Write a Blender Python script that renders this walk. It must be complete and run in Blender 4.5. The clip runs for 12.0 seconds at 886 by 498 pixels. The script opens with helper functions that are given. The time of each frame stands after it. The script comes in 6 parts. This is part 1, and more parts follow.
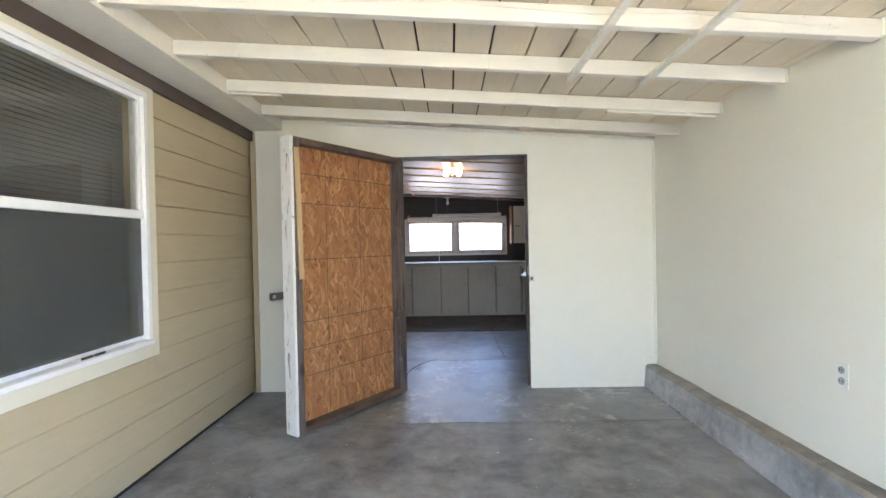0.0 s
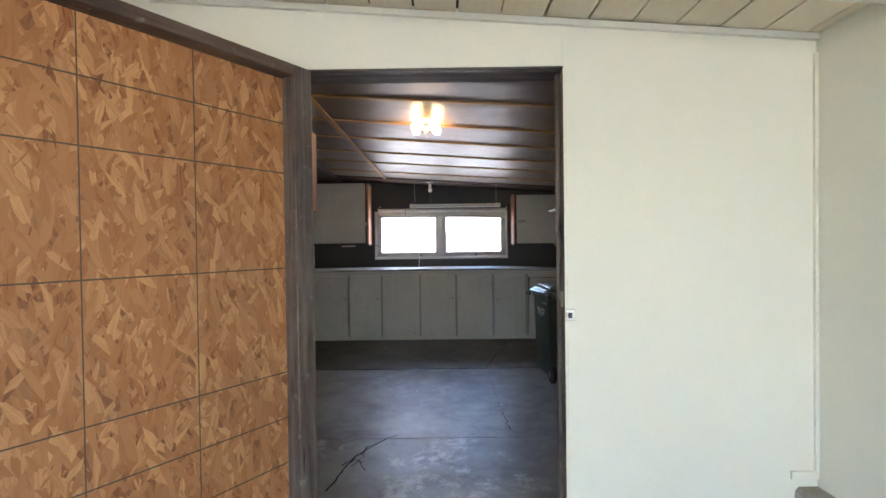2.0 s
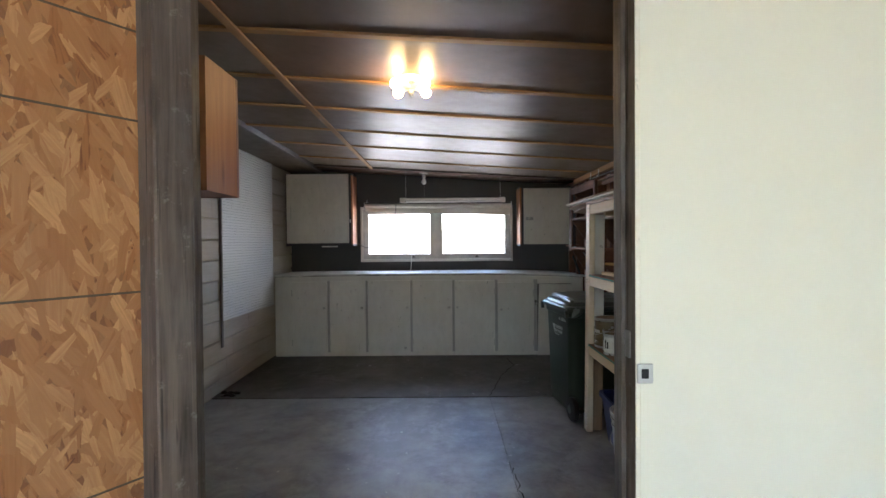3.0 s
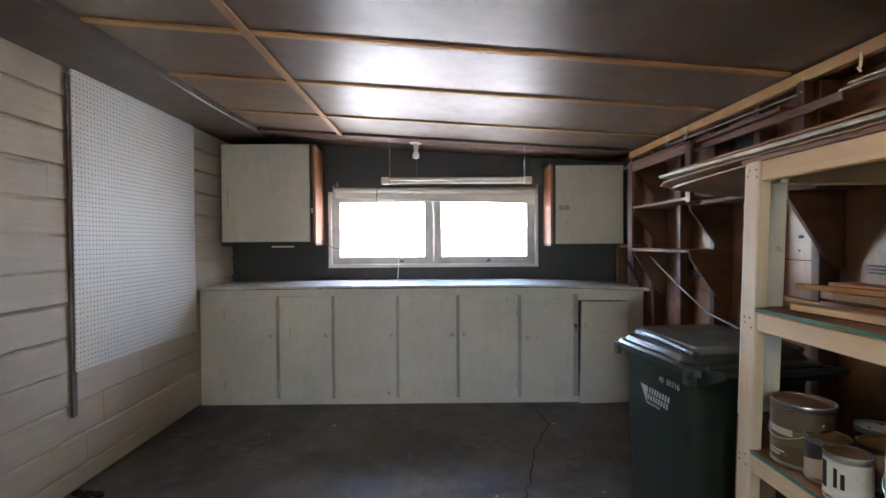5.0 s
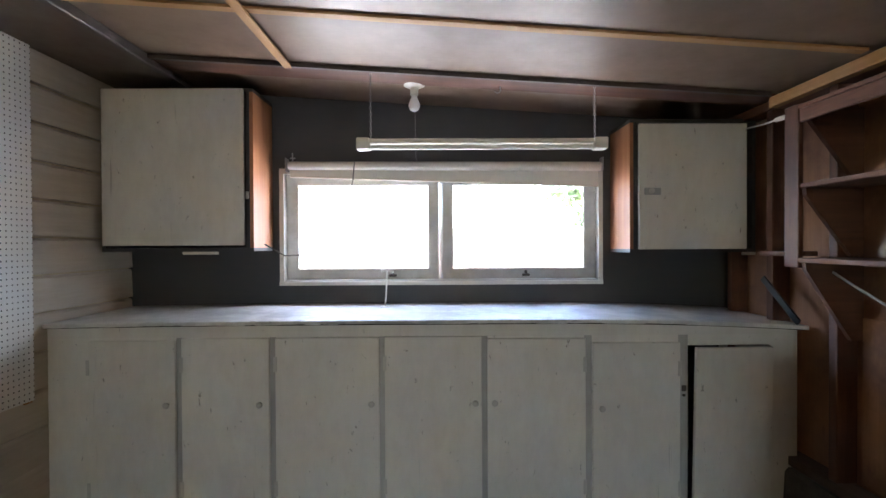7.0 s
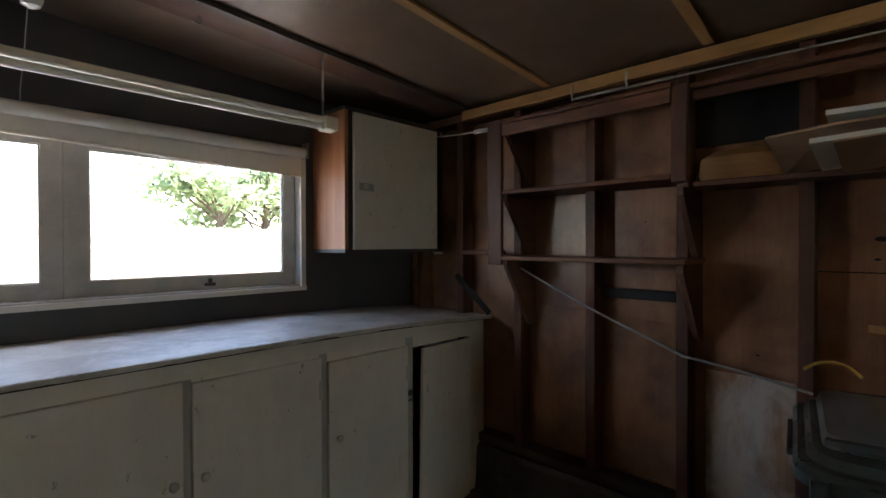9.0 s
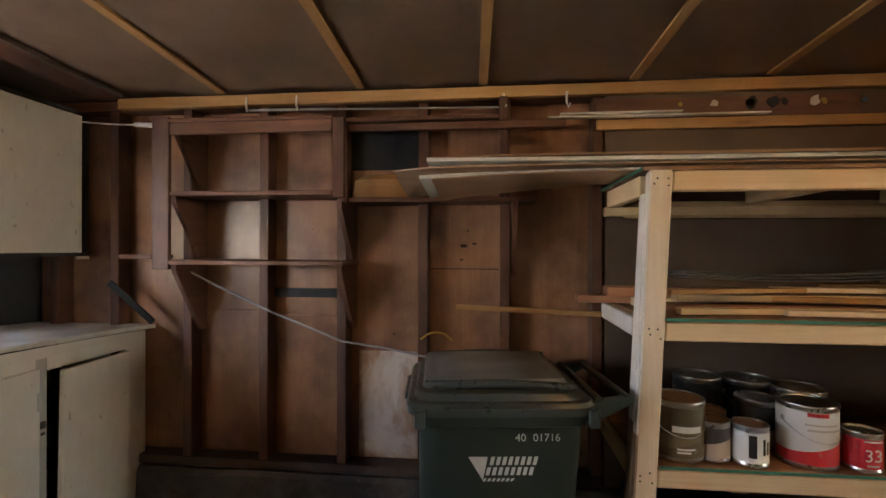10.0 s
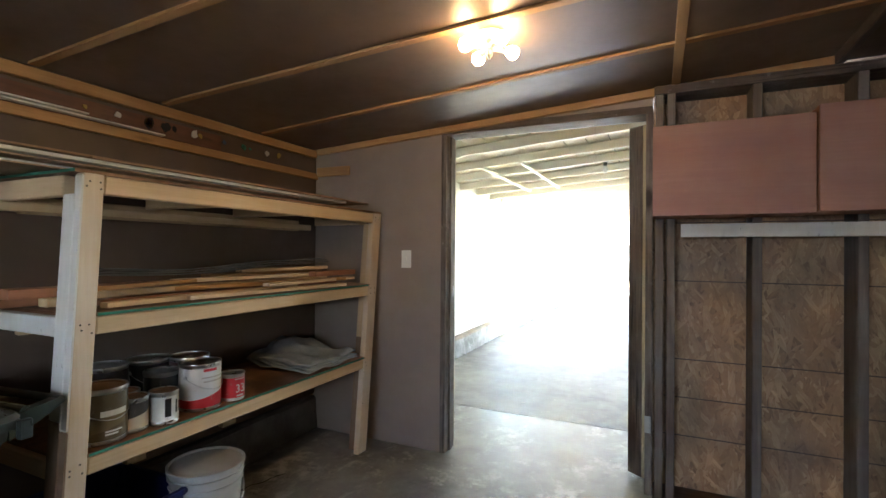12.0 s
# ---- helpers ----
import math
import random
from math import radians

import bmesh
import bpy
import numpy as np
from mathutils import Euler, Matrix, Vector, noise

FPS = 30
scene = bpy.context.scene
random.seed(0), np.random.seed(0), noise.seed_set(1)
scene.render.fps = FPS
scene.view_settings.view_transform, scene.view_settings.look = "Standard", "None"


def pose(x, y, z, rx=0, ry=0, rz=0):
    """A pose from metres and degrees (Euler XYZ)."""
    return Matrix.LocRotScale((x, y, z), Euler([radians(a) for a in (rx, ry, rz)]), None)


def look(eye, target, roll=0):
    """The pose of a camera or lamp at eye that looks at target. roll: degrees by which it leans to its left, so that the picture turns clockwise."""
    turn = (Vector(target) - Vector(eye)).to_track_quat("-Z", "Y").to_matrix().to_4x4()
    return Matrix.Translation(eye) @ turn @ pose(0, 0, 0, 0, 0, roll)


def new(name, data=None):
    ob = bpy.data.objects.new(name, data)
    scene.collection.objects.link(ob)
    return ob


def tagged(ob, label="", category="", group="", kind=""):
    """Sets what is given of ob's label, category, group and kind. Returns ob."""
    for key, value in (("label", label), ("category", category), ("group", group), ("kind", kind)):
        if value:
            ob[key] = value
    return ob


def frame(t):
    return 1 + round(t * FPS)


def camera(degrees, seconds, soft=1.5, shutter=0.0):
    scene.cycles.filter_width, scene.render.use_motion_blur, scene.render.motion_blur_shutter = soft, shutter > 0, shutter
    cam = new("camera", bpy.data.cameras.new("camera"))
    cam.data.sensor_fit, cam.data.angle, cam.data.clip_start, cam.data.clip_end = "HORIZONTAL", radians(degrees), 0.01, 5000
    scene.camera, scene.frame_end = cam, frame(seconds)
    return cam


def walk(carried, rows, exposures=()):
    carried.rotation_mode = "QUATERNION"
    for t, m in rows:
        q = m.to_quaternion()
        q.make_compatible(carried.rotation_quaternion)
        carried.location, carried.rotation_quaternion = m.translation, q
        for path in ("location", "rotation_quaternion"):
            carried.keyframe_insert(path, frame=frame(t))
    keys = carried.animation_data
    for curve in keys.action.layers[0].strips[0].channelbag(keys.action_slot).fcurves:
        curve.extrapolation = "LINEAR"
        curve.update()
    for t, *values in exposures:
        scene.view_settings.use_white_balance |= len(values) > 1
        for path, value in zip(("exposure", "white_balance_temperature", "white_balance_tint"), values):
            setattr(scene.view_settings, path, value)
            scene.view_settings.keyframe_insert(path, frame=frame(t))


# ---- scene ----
# ---------------------------------------------------------------- camera
cam = camera(86.4, 12.0)
PATH = [
    (0.0, pose(-0.097, -0.110, 1.280, 89.34, 1.14, 0.88)),
    (0.5, pose(-0.070, 0.426, 1.279, 89.37, 1.05, 0.72)),
    (1.0, pose(-0.020, 0.969, 1.281, 89.40, 0.99, 0.52)),
    (1.5, pose(-0.009, 1.463, 1.275, 89.41, 0.90, 0.40)),
    (2.0, pose(0.065, 1.953, 1.282, 89.27, 0.73, 0.25)),
    (2.5, pose(0.119, 2.400, 1.295, 89.22, 0.54, 0.32)),
    (4.3, pose(0.039, 3.897, 1.287, 88.97, 0.40, -0.45)),
    (4.5, pose(0.049, 4.064, 1.283, 88.95, 0.39, -0.39)),
    (5.0, pose(0.056, 4.458, 1.289, 89.09, 0.38, -0.52)),
    (5.5, pose(0.065, 4.866, 1.286, 89.03, 0.32, -0.23)),
    (6.0, pose(0.079, 5.255, 1.287, 89.22, 0.30, -0.21)),
    (6.5, pose(0.052, 5.625, 1.295, 89.39, 0.28, -0.18)),
    (8.3, pose(-0.161, 6.574, 1.289, 89.35, 0.33, -13.41)),
    (8.5, pose(-0.179, 6.589, 1.286, 89.35, 0.29, -21.00)),
    (9.0, pose(-0.302, 6.595, 1.285, 89.48, 0.12, -46.34)),
    (9.5, pose(-0.419, 6.527, 1.291, 89.71, -0.02, -64.82)),
    (10.0, pose(-0.481, 6.488, 1.287, 89.95, -0.17, -84.06)),
    (10.5, pose(-0.493, 6.594, 1.281, 90.19, -0.36, -108.77)),
    (11.0, pose(-0.565, 6.648, 1.290, 90.38, -0.33, -130.12)),
    (11.5, pose(-0.655, 6.768, 1.290, 90.46, -0.40, -144.89)),
    (12.0, pose(-0.649, 6.903, 1.285, 90.34, -0.45, -155.43)),
]
walk(cam, PATH, exposures=[
    (0.0, 4.36, 5950, 19), (1.5, 4.52, 6000, 18), (2.5, 4.36, 5950, 14), (4.3, 5.0, 6050, 15), (5.5, 5.2, 5950, 14), (6.5, 5.15, 5950, 14),
    (8.3, 4.35, 6200, 11), (8.6, 4.1, 6300, 11), (9.0, 3.65, 6600, 12), (9.5, 3.7, 7200, 16), (10.0, 5.2, 7500, 20), (10.3, 6.0, 7300, 20), (10.5, 6.52, 6650, 18), (11.0, 6.25, 6250, 13), (11.5, 5.55, 6150, 12), (12.0, 5.12, 6250, 11)])

# ---------------------------------------------------------------- world, sun
world = bpy.data.worlds.new("sky")
scene.world = world
world.use_nodes = True
wn = world.node_tree
sky = wn.nodes.new("ShaderNodeTexSky")
sky.sky_type = "NISHITA"
sky.sun_disc = False
sky.sun_elevation = radians(58)
sky.sun_rotation = radians(75)
bg = wn.nodes["Background"]
bg.inputs["Strength"].default_value = 0.15
wn.links.new(sky.outputs[0], bg.inputs["Color"])
sun = new("sun", bpy.data.lights.new("sun", "SUN"))
sun.data.energy = 5.0
sun.data.angle = radians(0.6)
sun.data.color = (1.0, 0.95, 0.88)
sun.matrix_world = look((9.0, -1.5, 15.0), (0, 0, 0))
# daylight of the open sky in the back window
daylight = new("window_daylight", bpy.data.lights.new("window_daylight", "AREA"))
daylight.data.shape = "RECTANGLE"
daylight.data.size, daylight.data.size_y = 0.80, 0.52
daylight.data.energy = 0.2
daylight.matrix_world = pose(-0.47, 8.906, 1.40, -90, 0, 0)
BULB = 3.4   # strength of the four lit bulbs in the workshop

# ---------------------------------------------------------------- helpers
def add_box(bm, x0, x1, y0, y1, z0, z1):
    vs = [bm.verts.new((x, y, z)) for x in (x0, x1) for y in (y0, y1) for z in (z0, z1)]
    for f in ((0, 1, 3, 2), (4, 6, 7, 5), (0, 4, 5, 1), (2, 3, 7, 6), (0, 2, 6, 4), (1, 5, 7, 3)):
        bm.faces.new([vs[i] for i in f])
    return vs


def box(x0, x1, y0, y1, z0, z1, bevel=0.0, seg=1):
    bm = bmesh.new()
    add_box(bm, x0, x1, y0, y1, z0, z1)
    if bevel:
        bmesh.ops.bevel(bm, geom=bm.edges[:], offset=bevel, segments=seg, affect="EDGES", profile=0.6)
    return bm


def boxes(*dims):
    bm = bmesh.new()
    for d in dims:
        add_box(bm, *d)
    return bm


def beam(p, q, w, h, bevel=0.0):
    """A bar of width w and height h from p to q."""
    p, q = Vector(p), Vector(q)
    d = q - p
    bm = box(-w / 2, w / 2, 0, d.length, -h / 2, h / 2, bevel)
    y = d.normalized()
    up = Vector((0, 0, 1)) if abs(y.z) < 0.95 else Vector((1, 0, 0))
    x = y.cross(up).normalized()
    z = x.cross(y)
    m = Matrix((x, y, z)).transposed().to_4x4()
    m.translation = p
    bm.transform(m)
    return bm


def tube(pts, r, n=8, closed=False):
    """A round bar along points."""
    bm = bmesh.new()
    pts = [Vector(p) for p in pts]
    rings = []
    for i, p in enumerate(pts):
        d = (pts[min(i + 1, len(pts) - 1)] - pts[max(i - 1, 0)]).normalized()
        up = Vector((0, 0, 1)) if abs(d.z) < 0.9 else Vector((1, 0, 0))
        a = d.cross(up).normalized()
        b = a.cross(d)
        rings.append([bm.verts.new(p + r * (a * math.cos(k * math.tau / n) + b * math.sin(k * math.tau / n))) for k in range(n)])
    for u, v in zip(rings, rings[1:]):
        for k in range(n):
            bm.faces.new((u[k], u[(k + 1) % n], v[(k + 1) % n], v[k]))
    bm.faces.new(rings[0][::-1])
    bm.faces.new(rings[-1])
    return bm


def turned(profile, n=28):
    """A body of revolution round z, from (radius, height) pairs, closed at both ends."""
    bm = bmesh.new()
    rings = [[bm.verts.new((r * math.cos(k * math.tau / n), r * math.sin(k * math.tau / n), z)) for k in range(n)] for r, z in profile]
    for u, v in zip(rings, rings[1:]):
        for k in range(n):
            bm.faces.new((u[k], u[(k + 1) % n], v[(k + 1) % n], v[k]))
    bm.faces.new(rings[0][::-1])
    bm.faces.new(rings[-1])
    return bm


def prism(pts, axis, a, b):
    """A plate with the outline pts, thick from a to b along the axis."""
    bm = bmesh.new()
    put = {"x": lambda u, v, w: (w, u, v), "y": lambda u, v, w: (u, w, v), "z": lambda u, v, w: (u, v, w)}[axis]
    lo = [bm.verts.new(put(u, v, a)) for u, v in pts]
    hi = [bm.verts.new(put(u, v, b)) for u, v in pts]
    n = len(pts)
    for k in range(n):
        bm.faces.new((lo[k], lo[(k + 1) % n], hi[(k + 1) % n], hi[k]))
    bm.faces.new(lo[::-1])
    bm.faces.new(hi)
    return bm


def moved(bm, m):
    bm.transform(m)
    return bm


def to_mesh(name, bm, material, smooth=False):
    bmesh.ops.recalc_face_normals(bm, faces=bm.faces[:])
    me = bpy.data.meshes.new(name)
    bm.to_mesh(me)
    bm.free()
    me.materials.append(material)
    if smooth:
        for p in me.polygons:
            p.use_smooth = True
        me.set_sharp_from_angle(angle=radians(35))
    return me


def thing(name, bm, material, label, category, group="", kind="", smooth=False):
    return tagged(new(name, to_mesh(name, bm, material, smooth)), label, category, group, kind)


def root(name, label, category, at=(0, 0, 0), group="", rz=0.0):
    ob = new(name)
    ob.matrix_world = pose(*at, 0, 0, rz)
    return tagged(ob, label, category, group)


def part(name, bm, material, parent, label="", smooth=False):
    ob = new(name, to_mesh(name, bm, material, smooth))
    ob.parent = parent
    if label:
        ob["label"] = label
    return ob


def structure(name, bm, material, label, category, smooth=False):
    return thing(name, bm, material, label, category, kind="structure", smooth=smooth)


# ---------------------------------------------------------------- materials
class Nodes:
    def __init__(self, name):
        self.m = bpy.data.materials.new(name)
        self.m.use_nodes = True
        self.t = self.m.node_tree
        self.p = self.t.nodes["Principled BSDF"]

    def n(self, kind, **ins):
        nd = self.t.nodes.new(kind)
        for k, v in ins.items():
            self.set(nd, k, v)
        return nd

    def set(self, nd, k, v):
        key = int(k[1:]) if k[0] == "i" and k[1:].isdigit() else k.replace("_", " ")
        s = nd.inputs[key]
        if isinstance(v, bpy.types.NodeSocket):
            self.t.links.new(v, s)
        else:
            s.default_value = v

    def math(self, op, a, b=0.0, c=0.0):
        nd = self.t.nodes.new("ShaderNodeMath")
        nd.operation = op
        for i, v in enumerate((a, b, c)):
            self.set(nd, "i%d" % i, v)
        return nd.outputs[0]

    def coords(self, scale=(1, 1, 1), local=False, rot=(0, 0, 0)):
        src = self.n("ShaderNodeTexCoord").outputs["Object"] if local else self.n("ShaderNodeNewGeometry").outputs["Position"]
        mp = self.n("ShaderNodeMapping", Vector=src, Scale=scale, Rotation=rot)
        return mp.outputs[0]

    def noise(self, vec, scale, detail=4.0, rough=0.55, dist=0.0):
        nd = self.n("ShaderNodeTexNoise", Vector=vec, Scale=scale, Detail=detail, Roughness=rough, Distortion=dist)
        return nd.outputs["Fac"]

    def ramp(self, fac, *stops):
        nd = self.n("ShaderNodeValToRGB", Fac=fac)
        e = nd.color_ramp.elements
        while len(e) < len(stops):
            e.new(0.5)
        for s, (pos, c) in zip(e, stops):
            s.position = pos
            s.color = (*c, 1) if isinstance(c, tuple) else (c, c, c, 1)
        return nd.outputs[0]

    def mix(self, fac, a, b, mode="MIX"):
        nd = self.t.nodes.new("ShaderNodeMix")
        nd.data_type = "RGBA"
        nd.blend_type = mode
        for i, v in ((0, fac), (6, a), (7, b)):
            if isinstance(v, bpy.types.NodeSocket):
                self.t.links.new(v, nd.inputs[i])
            elif isinstance(v, tuple):
                nd.inputs[i].default_value = (*v, 1)
            else:
                nd.inputs[i].default_value = v
        return nd.outputs[2]

    def bump(self, height, strength=0.2, dist=0.005):
        nd = self.n("ShaderNodeBump", Height=height, Strength=strength, Distance=dist)
        self.set(self.p, "Normal", nd.outputs[0])

    def done(self, color=None, rough=None, metal=0.0, **more):
        if color is not None:
            self.set(self.p, "Base_Color", (*color, 1) if isinstance(color, tuple) else color)
        if rough is not None:
            self.set(self.p, "Roughness", rough)
        self.set(self.p, "Metallic", metal)
        for k, v in more.items():
            self.set(self.p, k, v)
        return self.m


def shade(c, k):
    return tuple(min(1.0, v * k) for v in c)


def painted(name, color, dirt=None, amount=0.35, rough=0.5, grain=60.0, bump=0.12, stretch=(1, 1, 1), random_tint=0.06, chips=0.0):
    """Paint with faint blotches, brush relief and grime."""
    k = Nodes(name)
    dirt = dirt or shade(color, 0.72)
    v = k.coords()
    vs = k.coords(stretch)
    big = k.noise(v, 1.7, 5, 0.6)
    mid = k.noise(vs, 9.0, 5, 0.65)
    fine = k.noise(vs, grain, 3, 0.6)
    g = k.math("ADD", k.math("MULTIPLY", big, 0.6), k.math("MULTIPLY", mid, 0.4))
    fac = k.math("MULTIPLY", k.ramp(g, (0.42, 0.0), (0.68, 1.0)), amount)
    col = k.mix(fac, color, dirt)
    rnd = k.n("ShaderNodeObjectInfo").outputs["Random"]
    col = k.mix(k.math("MULTIPLY", rnd, random_tint * 2), col, shade(color, 0.6))
    high = k.math("ADD", fine, k.math("MULTIPLY", mid, 0.8))
    if chips:
        # small worn spots and hairline scratches down to older paint
        c = k.noise(k.coords((1, 1, 0.45)), 38.0, 5, 0.7, 0.3)
        s = k.noise(k.coords((14, 14, 0.5)), 2.2, 3, 0.6)
        cf = k.math("MAXIMUM", k.ramp(c, (0.655, 0.0), (0.69, 1.0)), k.math("MULTIPLY", k.ramp(s, (0.70, 0.0), (0.74, 1.0)), 0.6))
        col = k.mix(k.math("MULTIPLY", cf, chips), col, shade(dirt, 0.45))
        high = k.math("SUBTRACT", high, cf)
    k.bump(high, bump, 0.004)
    return k.done(col, k.math("ADD", k.math("MULTIPLY", mid, 0.25), rough - 0.12))


def wood(name, light, dark, axis="z", rough=0.6, ring=1.0, stain=None, amount=0.3, bump=0.15, vary=0.25, local=False, old=False):
    """Sawn timber with grain along an axis."""
    k = Nodes(name)
    s = {"x": (0.9, 16, 16), "y": (16, 0.9, 16), "z": (16, 16, 0.9)}[axis]
    rnd = k.n("ShaderNodeObjectInfo").outputs["Random"]
    v = k.coords(s, local)
    shift = k.n("ShaderNodeVectorMath", i0=v)
    shift.operation = "ADD"
    comb = k.n("ShaderNodeCombineXYZ", X=k.math("MULTIPLY", rnd, 37.0), Y=k.math("MULTIPLY", rnd, 91.0), Z=k.math("MULTIPLY", rnd, 53.0))
    k.set(shift, "i1", comb.outputs[0])
    v = shift.outputs[0]
    a = k.noise(v, 1.2 * ring, 6, 0.6, 0.6)
    b = k.noise(v, 7.0, 4, 0.7)
    g = k.math("ADD", k.math("MULTIPLY", a, 0.7), k.math("MULTIPLY", b, 0.3))
    col = k.ramp(g, (0.33, dark), (0.52, tuple((p + q) / 2 for p, q in zip(light, dark))), (0.68, light))
    knot = k.n("ShaderNodeTexVoronoi", Vector=k.coords({"x": (1.6, 7, 7), "y": (7, 1.6, 7), "z": (7, 7, 1.6)}[axis], local), Scale=1.0).outputs["Distance"]
    col = k.mix(k.ramp(knot, (0.02, 0.75), (0.10, 0.0)), col, shade(dark, 0.45))
    if stain:
        big = k.noise(k.coords(local=local), 3.0, 5, 0.65)
        col = k.mix(k.math("MULTIPLY", k.ramp(big, (0.42, 0.0), (0.62, 1.0)), amount), col, stain)
    col = k.mix(k.math("MULTIPLY", rnd, vary), col, shade(dark, 0.8))
    if old:
        # drying cracks along the grain, scuffs across it and a few large knots
        cs = {"x": (1.6, 55, 55), "y": (55, 1.6, 55), "z": (55, 55, 1.6)}[axis]
        ck = k.ramp(k.noise(k.coords(cs, local), 1.0, 3, 0.6, 0.4), (0.60, 0.0), (0.68, 0.85))
        col = k.mix(ck, col, shade(dark, 0.35))
        sf = k.noise(k.coords((1, 1, 1), local), 21.0, 5, 0.75)
        col = k.mix(k.ramp(sf, (0.60, 0.0), (0.70, 0.5)), col, (0.30, 0.28, 0.265))
        kd = k.n("ShaderNodeTexVoronoi", Vector=k.coords({"x": (1.6, 5, 5), "y": (5, 1.6, 5), "z": (5, 5, 2.2)}[axis], local), Scale=1.0).outputs["Distance"]
        col = k.mix(k.ramp(kd, (0.08, 0.9), (0.17, 0.0)), col, shade(dark, 0.5))
        g = k.math("SUBTRACT", g, k.math("MULTIPLY", ck, 0.8))
    k.bump(g, bump, 0.004)
    return k.done(col, k.math("ADD", k.math("MULTIPLY", b, 0.2), rough - 0.1))


def strand_board(name, pale, mid, dark, grime=0.0):
    """Oriented strand board: overlapping flakes lying at several angles in the local x-z plane."""
    k = Nodes(name)
    best, tone, streak = None, None, None
    for i, (ang, sc) in enumerate(((0.9, (15, 1, 50)), (1.35, (10, 1, 42)), (1.8, (11, 1, 48)), (1.57, (9, 1, 38)), (2.3, (17, 1, 60)), (1.15, (11, 1, 46)))):
        v = k.coords(local=True, rot=(0, ang, 0))
        mp = k.n("ShaderNodeMapping", Vector=v, Scale=sc, Location=(i * 3.7, 0.5, i * 1.9))
        jit = k.n("ShaderNodeTexNoise", Vector=mp.outputs[0], Scale=1.6, Detail=3.0).outputs["Color"]
        vec = k.mix(0.35, mp.outputs[0], jit, "ADD")
        vo = k.n("ShaderNodeTexVoronoi", Vector=vec, Scale=1.0)
        sep = k.n("ShaderNodeSeparateColor", Color=vo.outputs["Color"])
        pr, tn = sep.outputs[0], sep.outputs[1]
        st = k.noise(k.n("ShaderNodeMapping", Vector=v, Scale=(9, 1, 170)).outputs[0], 1.0, 3, 0.6)
        if best is None:
            best, tone, streak = pr, tn, st
        else:
            win = k.math("GREATER_THAN", pr, best)
            best = k.math("MAXIMUM", best, pr)
            nd = k.n("ShaderNodeMix", i0=win, i2=tone, i3=tn)
            tone = nd.outputs[0]
            streak = k.n("ShaderNodeMix", i0=win, i2=streak, i3=st).outputs[0]
    fine = k.noise(k.coords((8, 8, 8), True), 14.0, 4, 0.7)
    tone = k.math("ADD", k.math("MULTIPLY", tone, 0.78), k.math("ADD", k.math("MULTIPLY", fine, 0.12), k.math("MULTIPLY", k.math("SUBTRACT", streak, 0.32), 0.7)))
    col = k.ramp(tone, (0.05, dark), (0.14, tuple(0.45 * a + 0.55 * b for a, b in zip(dark, mid))), (0.22, mid), (0.72, tuple(a * 0.55 + b * 0.45 for a, b in zip(mid, pale))), (0.93, pale), (1.0, shade(pale, 1.15)))
    col = k.mix(k.ramp(best, (0.50, 0.6), (0.72, 0.0)), col, dark)
    grey = k.noise(k.coords((1, 1, 0.7), True), 1.3, 5, 0.65)
    col = k.mix(k.math("MULTIPLY", k.ramp(grey, (0.48, 0.0), (0.68, 1.0)), 0.3), col, tuple(0.5 * a + 0.05 for a in mid))
    if grime:
        big = k.noise(k.coords(), 2.2, 5, 0.65)
        col = k.mix(k.math("MULTIPLY", k.ramp(big, (0.38, 0.0), (0.6, 1.0)), grime), col, (0.05, 0.042, 0.036))
    k.bump(k.math("ADD", best, k.math("MULTIPLY", fine, 0.3)), 0.25, 0.003)
    return k.done(col, k.math("ADD", k.math("MULTIPLY", fine, 0.3), 0.42))


def plain(name, color, rough=0.5, metal=0.0, vary=0.12, scale=25.0, bump=0.05, **more):
    k = Nodes(name)
    a = k.noise(k.coords(), scale, 4, 0.6)
    col = k.mix(k.math("MULTIPLY", k.ramp(a, (0.35, 0.0), (0.7, 1.0)), vary * 3), color, shade(color, 0.65))
    k.bump(a, bump, 0.002)
    return k.done(col, k.math("ADD", k.math("MULTIPLY", a, 0.2), rough - 0.1), metal, **more)


def concrete(name, light, dark, gloss=0.5, worn=None, wear=0.35):
    k = Nodes(name)
    v = k.coords()
    big = k.noise(v, 0.9, 6, 0.62, 0.4)
    mid = k.noise(v, 5.0, 6, 0.68, 0.3)
    fine = k.noise(v, 90.0, 3, 0.6)
    g = k.math("ADD", k.math("MULTIPLY", big, 0.55), k.math("MULTIPLY", mid, 0.45))
    col = k.ramp(g, (0.40, dark), (0.5, tuple((a + b) / 2 for a, b in zip(light, dark))), (0.60, light))
    spots = k.noise(v, 26.0, 3, 0.6)
    col = k.mix(k.ramp(spots, (0.66, 0.0), (0.74, 0.55)), col, shade(dark, 0.55))
    col = k.mix(k.ramp(spots, (0.24, 0.4), (0.32, 0.0)), col, shade(light, 1.5))
    if worn:
        w = k.noise(k.coords((1.0, 0.6, 1)), 2.6, 6, 0.7, 0.5)
        wf = k.ramp(w, (0.51, 0.0), (0.60, 1.0))
        wf = k.math("MULTIPLY", wf, k.ramp(k.noise(v, 11.0, 5, 0.7), (0.44, 0.0), (0.56, 1.0)))
        col = k.mix(k.math("MULTIPLY", wf, wear), col, worn)
    k.bump(k.math("ADD", fine, k.math("MULTIPLY", mid, 1.5)), 0.22, 0.004)
    rough = k.math("ADD", k.math("MULTIPLY", mid, 0.5), gloss - 0.2)
    return k.done(col, rough)


